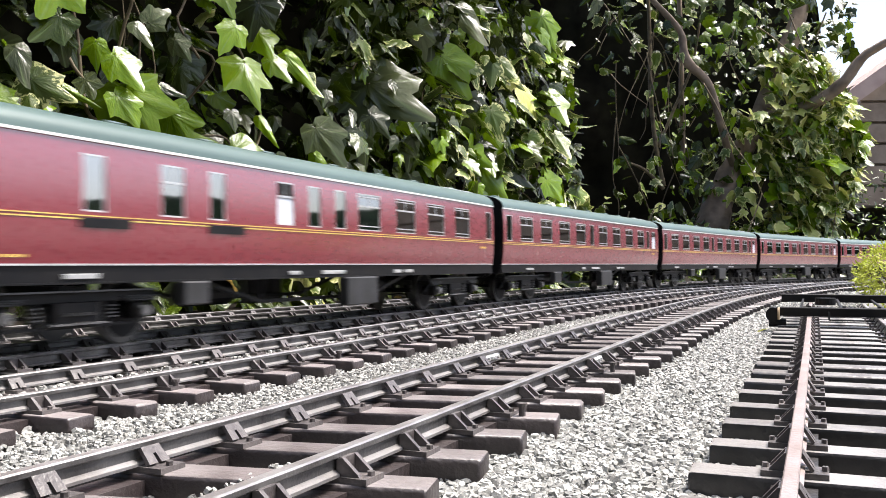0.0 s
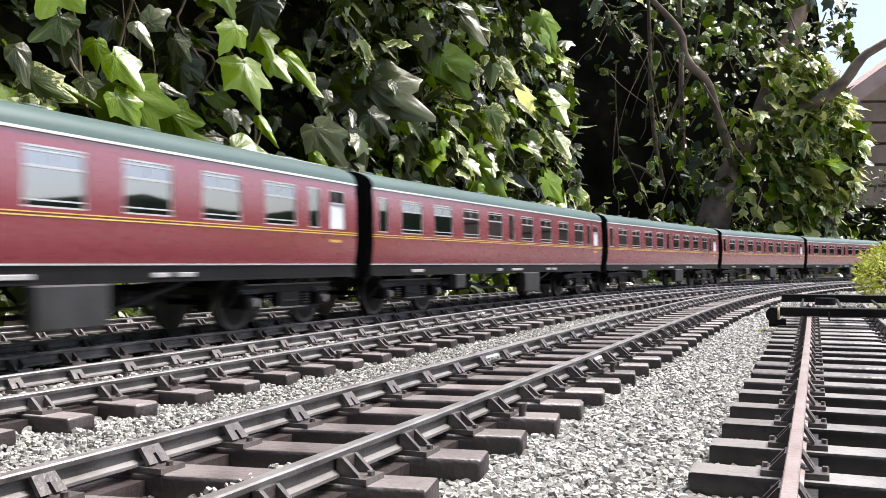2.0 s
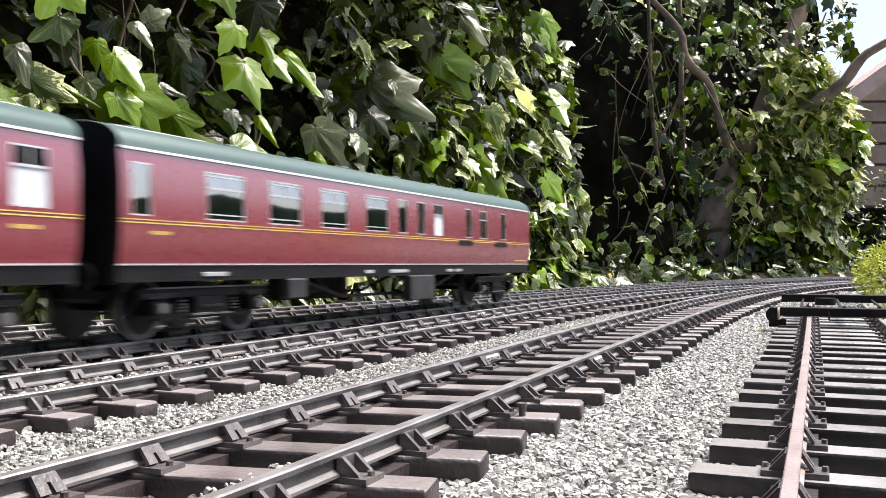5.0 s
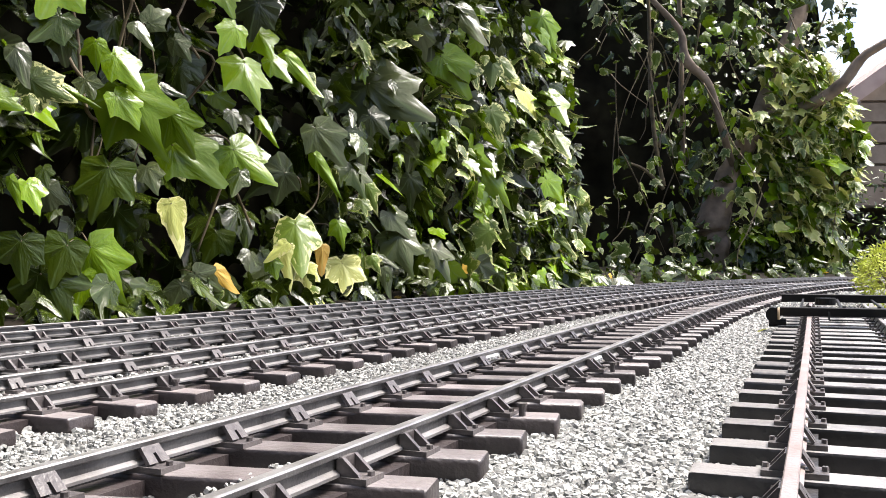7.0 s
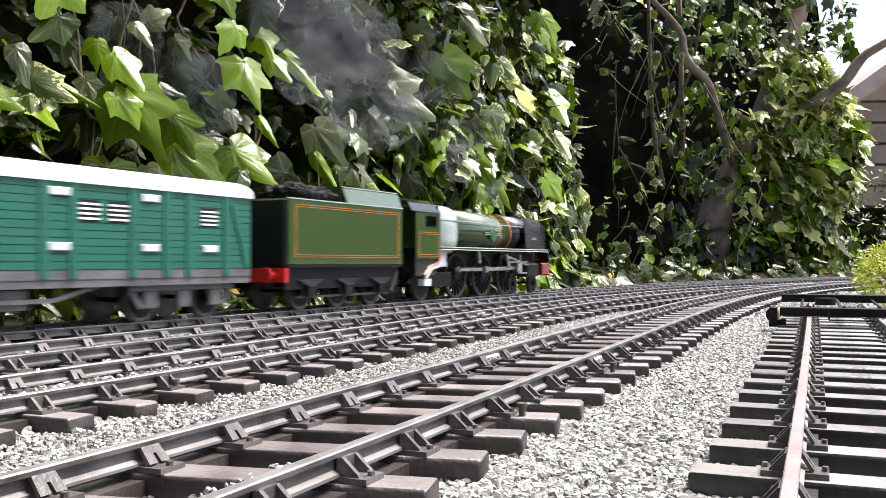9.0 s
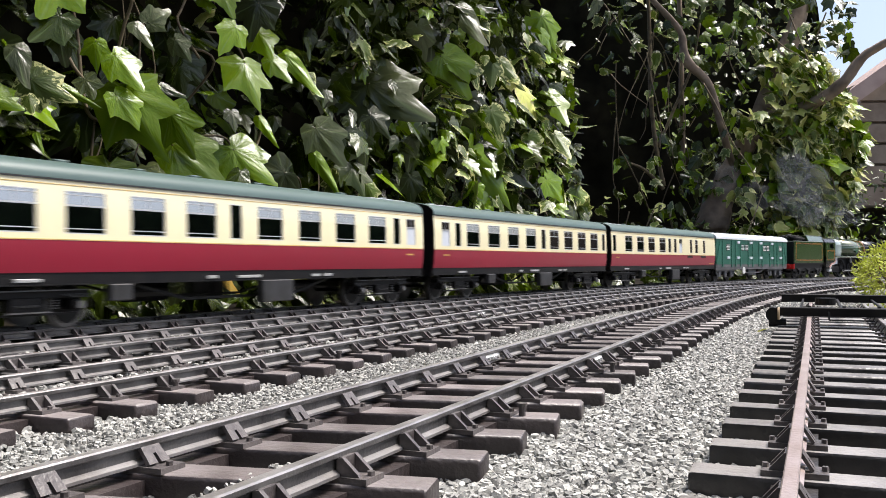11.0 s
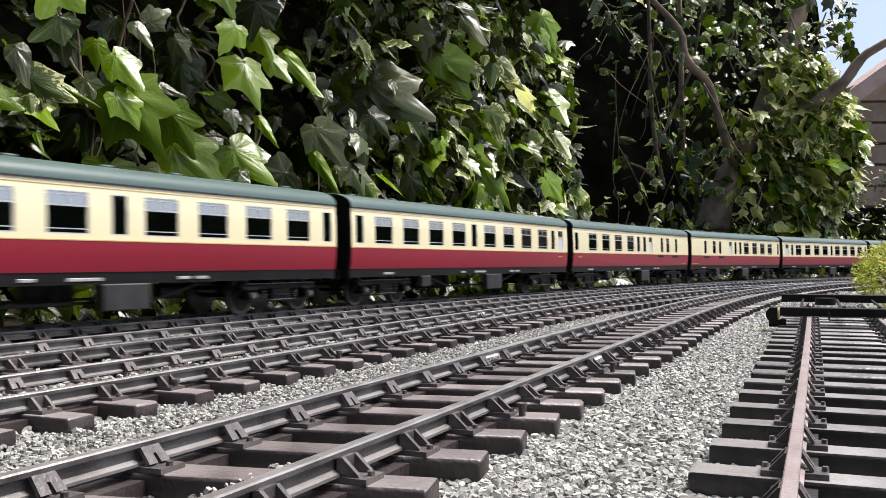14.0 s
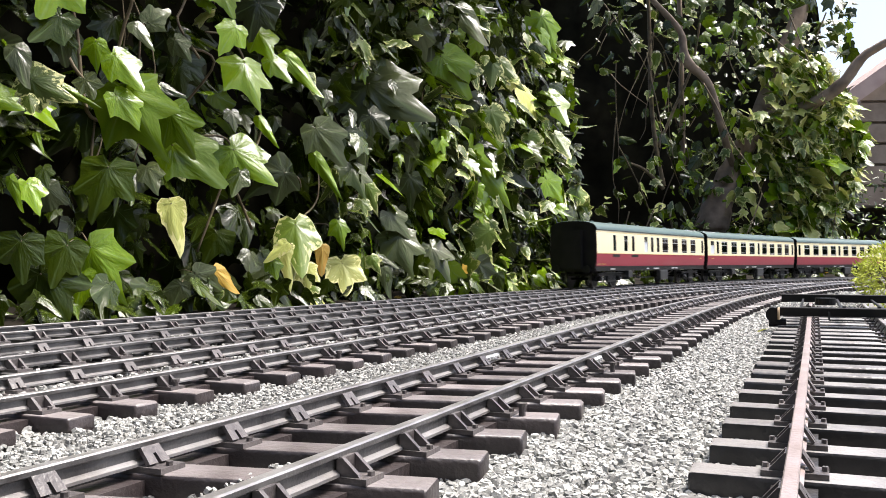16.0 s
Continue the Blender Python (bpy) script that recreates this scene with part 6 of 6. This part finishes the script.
# ---- fittings on the siding ----
def cross_beams():
    """Two dark beams laid across the siding's rails, joined by rods, with a round buffer at one end."""
    base = tagged(new("stop_beams"), "dark timber stop beams laid across the siding rails", "buffer stop")
    m0 = LINE_E.frame_at(0.148)
    m1 = LINE_E.frame_at(0.395)
    for m, h, x0 in ((m0, 0.0068, 0.046), (m1, 0.0080, 0.050)):
        b = bmesh.new()
        box(b, -0.004, 0.004, -0.075, x0, 0.0004, h, m, bevel=0.0005)
        part("beam", b, BLACK, base)
        b = bmesh.new()
        for y in (-0.023, 0.0, 0.023):
            box(b, -0.002, 0.002, y - 0.0012, y + 0.0012, h + 0.0002, h + 0.0012, m)
        part("bolt", b, GREYBLACK, base)
    b = bmesh.new()
    cyl(b, 0.0052, 0.016, m0 @ pose(0.004, 0.048, 0.0012, 0, 90), 16)
    cyl(b, 0.0030, 0.012, m0 @ pose(0.0, 0.045, -0.005, 90), 10)
    part("round_buffer", b, BLACK, base, "round black buffer")
    b = bmesh.new()
    cyl(b, 0.0046, 0.0014, m0 @ pose(-0.0062, 0.044, 0.0022, 90, 0, 0), 14)
    part("end_disc", b, TAN, base, "tan wooden end")
    b = bmesh.new()
    a0, a1 = m0 @ Vector((0.004, 0.0, 0.003)), m1 @ Vector((-0.004, 0.0, 0.003))
    bar(b, a0, a1, 0.002, 0.002)
    for y in (-0.03, 0.03):
        bar(b, m0 @ Vector((0.004, y, 0.003)), m1 @ Vector((-0.004, y, 0.003)), 0.0016, 0.0016)
    c = (a0 + a1) / 2 + Vector((0, 0.03, 0.002))
    cyl(b, 0.0085, 0.006, Matrix.Translation(c), 18)
    part("linkage", b, BLACK, base)
    b = bmesh.new()
    bar(b, m0 @ Vector((-0.006, 0.010, -0.002)), m0 @ Vector((-0.006, 0.010, 0.004)), 0.0012, 0.0012)
    bar(b, m0 @ Vector((-0.006, 0.010, -0.002)), m0 @ Vector((-0.006, -0.020, -0.002)), 0.0010, 0.0010)
    part("wire", b, GREYBLACK, base)


cross_beams()


def small_fittings():
    """Rail joints and stray pins on the near tracks."""
    for line, s, off in ((LINE_A, -0.328, GAUGE / 2), (LINE_A, -0.322, -GAUGE / 2), (LINE_B, 0.55, GAUGE / 2)):
        b = bmesh.new()
        m = line.frame_at(s, off)
        box(b, -0.009, 0.009, -0.0026, -0.0007, -0.0042, -0.0018, m)
        for x in (-0.006, -0.002, 0.002, 0.006):
            cyl(b, 0.0008, 0.0010, m @ pose(x, -0.0030, -0.0030, 90), 6)
        tagged(part("rail_joiner", b, ALU), "bright bolted rail joiner on the rail", "rail joiner", "rail joiners")
    for line, k, off in ((LINE_A, 3, -0.0345), (LINE_A, 7, -0.0350), (LINE_A, 11, -0.0340), (LINE_B, 2, -0.0310), (LINE_B, 6, -0.0330)):
        first, p = (-0.5425, 0.0309) if line is LINE_A else (0.0241, 0.0312)
        m = line.frame_at(first - SL + k * p, off)
        b = bmesh.new()
        cyl(b, 0.0011, 0.0032, m @ pose(0, 0, -0.0049), 10)
        cyl(b, 0.0017, 0.0010, m @ pose(0, 0, -0.0030), 10)
        tagged(part("track_pin", b, CHAIR), "dark pin standing in a sleeper end", "track pin", "track pins")


small_fittings()


def dropped_leaf():
    m = Matrix.Translation(Vector((0.2059, 0.600, -0.0036))) @ pose(0, 0, 0, 70, 0, 40) @ Matrix.Scale(0.010, 4)
    ob = leaf_object(OVAL_SHAPES, 0, 4, None, m)
    tagged(ob, "small withered orange leaf on the gravel", "leaf")


dropped_leaf()


# ---- ballast chips, joined ----
def chips():
    rnd = random.Random(4)
    ring = np.array([(1, 0), (0.4, 0.8), (-0.5, 0.7), (-1, 0), (-0.4, -0.75), (0.55, -0.7)])
    V, F, o = [], [], 0

    def strew(n, inside, size, lift=0.0):
        nonlocal o
        for k in range(n):
            x, y = inside()
            s = size * rnd.uniform(0.6, 1.5)
            q = np.array(Euler((rnd.gauss(0, 0.30), rnd.gauss(0, 0.30), rnd.uniform(0, 6.28))).to_matrix())
            t, asp = s * rnd.uniform(0.3, 0.6), rnd.uniform(0.5, 0.9)
            xy = ring * (s, s * asp) * (0.85 + 0.3 * np.array([rnd.random() for _ in range(6)]))[:, None]
            pts = np.empty((12, 3))
            pts[:6, :2], pts[:6, 2], pts[6:, :2], pts[6:, 2] = xy * 0.74, t, xy, -t * 0.5
            V.append(pts @ q.T + (x, y, bed(x, y) + lift + rnd.uniform(0.0003, 0.0016)))
            F.append(tuple(range(o, o + 6)))
            F.extend((o + 6 + i, o + 6 + (i + 1) % 6, o + (i + 1) % 6, o + i) for i in range(6))
            o += 12

    def along(line, o0, o1, s0, s1, bias=1.5):
        def f():
            s = s0 + (s1 - s0) * rnd.random() ** bias
            p = beside(line, s, rnd.uniform(o0, o1))
            return p.x, p.y
        return f

    strew(22000, along(LINE_A, -0.112, -0.034, -0.60, 0.12), 0.00112)
    strew(7000, along(LINE_A, -0.130, -0.034, 0.1, 1.0), 0.0019)
    strew(11000, along(LINE_E, 0.032, 0.100, -0.42, 0.30), 0.00125)
    strew(18000, along(LINE_B, -0.092, -0.034, -0.12, 0.80), 0.00098)
    strew(2500, along(LINE_A, -0.05, 0.05, -0.62, 0.2), 0.0014)
    strew(2500, along(LINE_B, -0.05, 0.05, -0.10, 0.8), 0.0016)
    strew(7000, along(LINE_C, -0.075, 0.04, -0.75, 0.9), 0.0021)
    strew(4500, along(LINE_C, -0.062, -0.026, -0.75, 0.5), 0.0015, 0.0048)
    strew(4500, along(LINE_C, -0.021, 0.021, -0.75, 0.7), 0.0015, 0.0064)
    strew(170, along(LINE_A, -0.016, -0.002, -0.575, -0.535), 0.0009, 0.0048)
    strew(2000, along(LINE_D, -0.07, 0.10, 0.5, 2.4), 0.0024)
    ob = raw("ballast_chips", np.concatenate(V).tolist(), F, CHIP)
    tagged(ob, "pale grey angular stone chips between the sleepers", "gravel", kind="stuff")


chips()


# ---- what moves ----
def car_pose(line, s, fore, aft, z=0.0):
    """The pose of a vehicle that stands with its bogies at s + fore and s - aft on the line; its own origin at s."""
    xa, ya, _ = line.at(s - aft)
    xb, yb, _ = line.at(s + fore)
    f = aft / (aft + fore)
    za, zb = line.height(s - aft), line.height(s + fore)
    th = math.degrees(math.atan2(yb - ya, xb - xa))
    pitch = -math.degrees(math.atan2(zb - za, fore + aft))
    return pose(xa + (xb - xa) * f, ya + (yb - ya) * f, za + (zb - za) * f + z, 0, pitch, th)


def maroon_place(t):
    u = (t - 2) / 2
    if t > 4.2:
        v = (4.2 - 2) / 2
        return 3.3879 - 2.2005 * v - 0.0473 * v ** 2 + 0.0034 * v ** 3 - 1.155 * (t - 4.2)
    return 3.3879 - 2.2005 * u - 0.0473 * u ** 2 + 0.0034 * u ** 3


def cream_place(t):
    u = (t - 13.5) / 2.5
    early = min(max((11.3 - t) / 2.1, 0.0), 1.0)
    return 1.8375 + 2.4639 * u + 0.0081 * u ** 2 + 0.0080 * u ** 3 - 0.077 * early * early * (3 - 2 * early)


def motions():
    times = [i * 0.2 for i in range(81)]
    for ob, j in maroon_train:
        walk(ob, [(t, car_pose(LINE_C, maroon_place(t) - j * PITCH - LEN / 2, 0.222, 0.222)) for t in times])
    for ob, j in cream_train:
        walk(ob, [(t, car_pose(LINE_D, cream_place(t) - (j - 6) * PITCH - LEN / 2, 0.222, 0.222)) for t in times])
    walk(VAN, [(t, car_pose(LINE_D, cream_place(t) + 3.645 - 0.245, 0.172, 0.172)) for t in times])
    walk(TENDER, [(t, car_pose(LINE_D, cream_place(t) + 3.699, 0.166, -0.04)) for t in times])
    walk(LOCO, [(t, car_pose(LINE_D, cream_place(t) + 3.937, 0.276, -0.128)) for t in times])
    for ob, lag, z in PUFFS:
        walk(ob, [(t, Matrix.Translation(beside(LINE_D, cream_place(t) + 3.937 + 0.345 - lag, 0.01, z + 0.02 * math.sin(t * 1.3 + lag * 9)))) for t in times])
    turning = [0.0, 8.0] + [8.0 + k / 30 for k in range(1, 121)] + [16.0]
    angle = lambda t: math.degrees((cream_place(min(max(t, 8.0), 12.0)) - cream_place(8.0)) / 0.0285)
    for w, x in WHEELS:
        walk(w, [(t, pose(x, 0, 0.0285, 0, angle(t), 0)) for t in turning])
    crank = lambda t: (0.0095 * math.cos(radians(angle(t))), -0.0095 * math.sin(radians(angle(t))))
    walk(COUPLING, [(t, pose(crank(t)[0], 0, 0.0285 + crank(t)[1])) for t in turning])
    walk(CONNECTING, [(t, pose(DRIVERS[1] + crank(t)[0], 0, 0.0285 + crank(t)[1], 0, -math.degrees(math.atan2(0.0375 - 0.0285 - crank(t)[1], 0.092)), 0)) for t in turning])


motions()
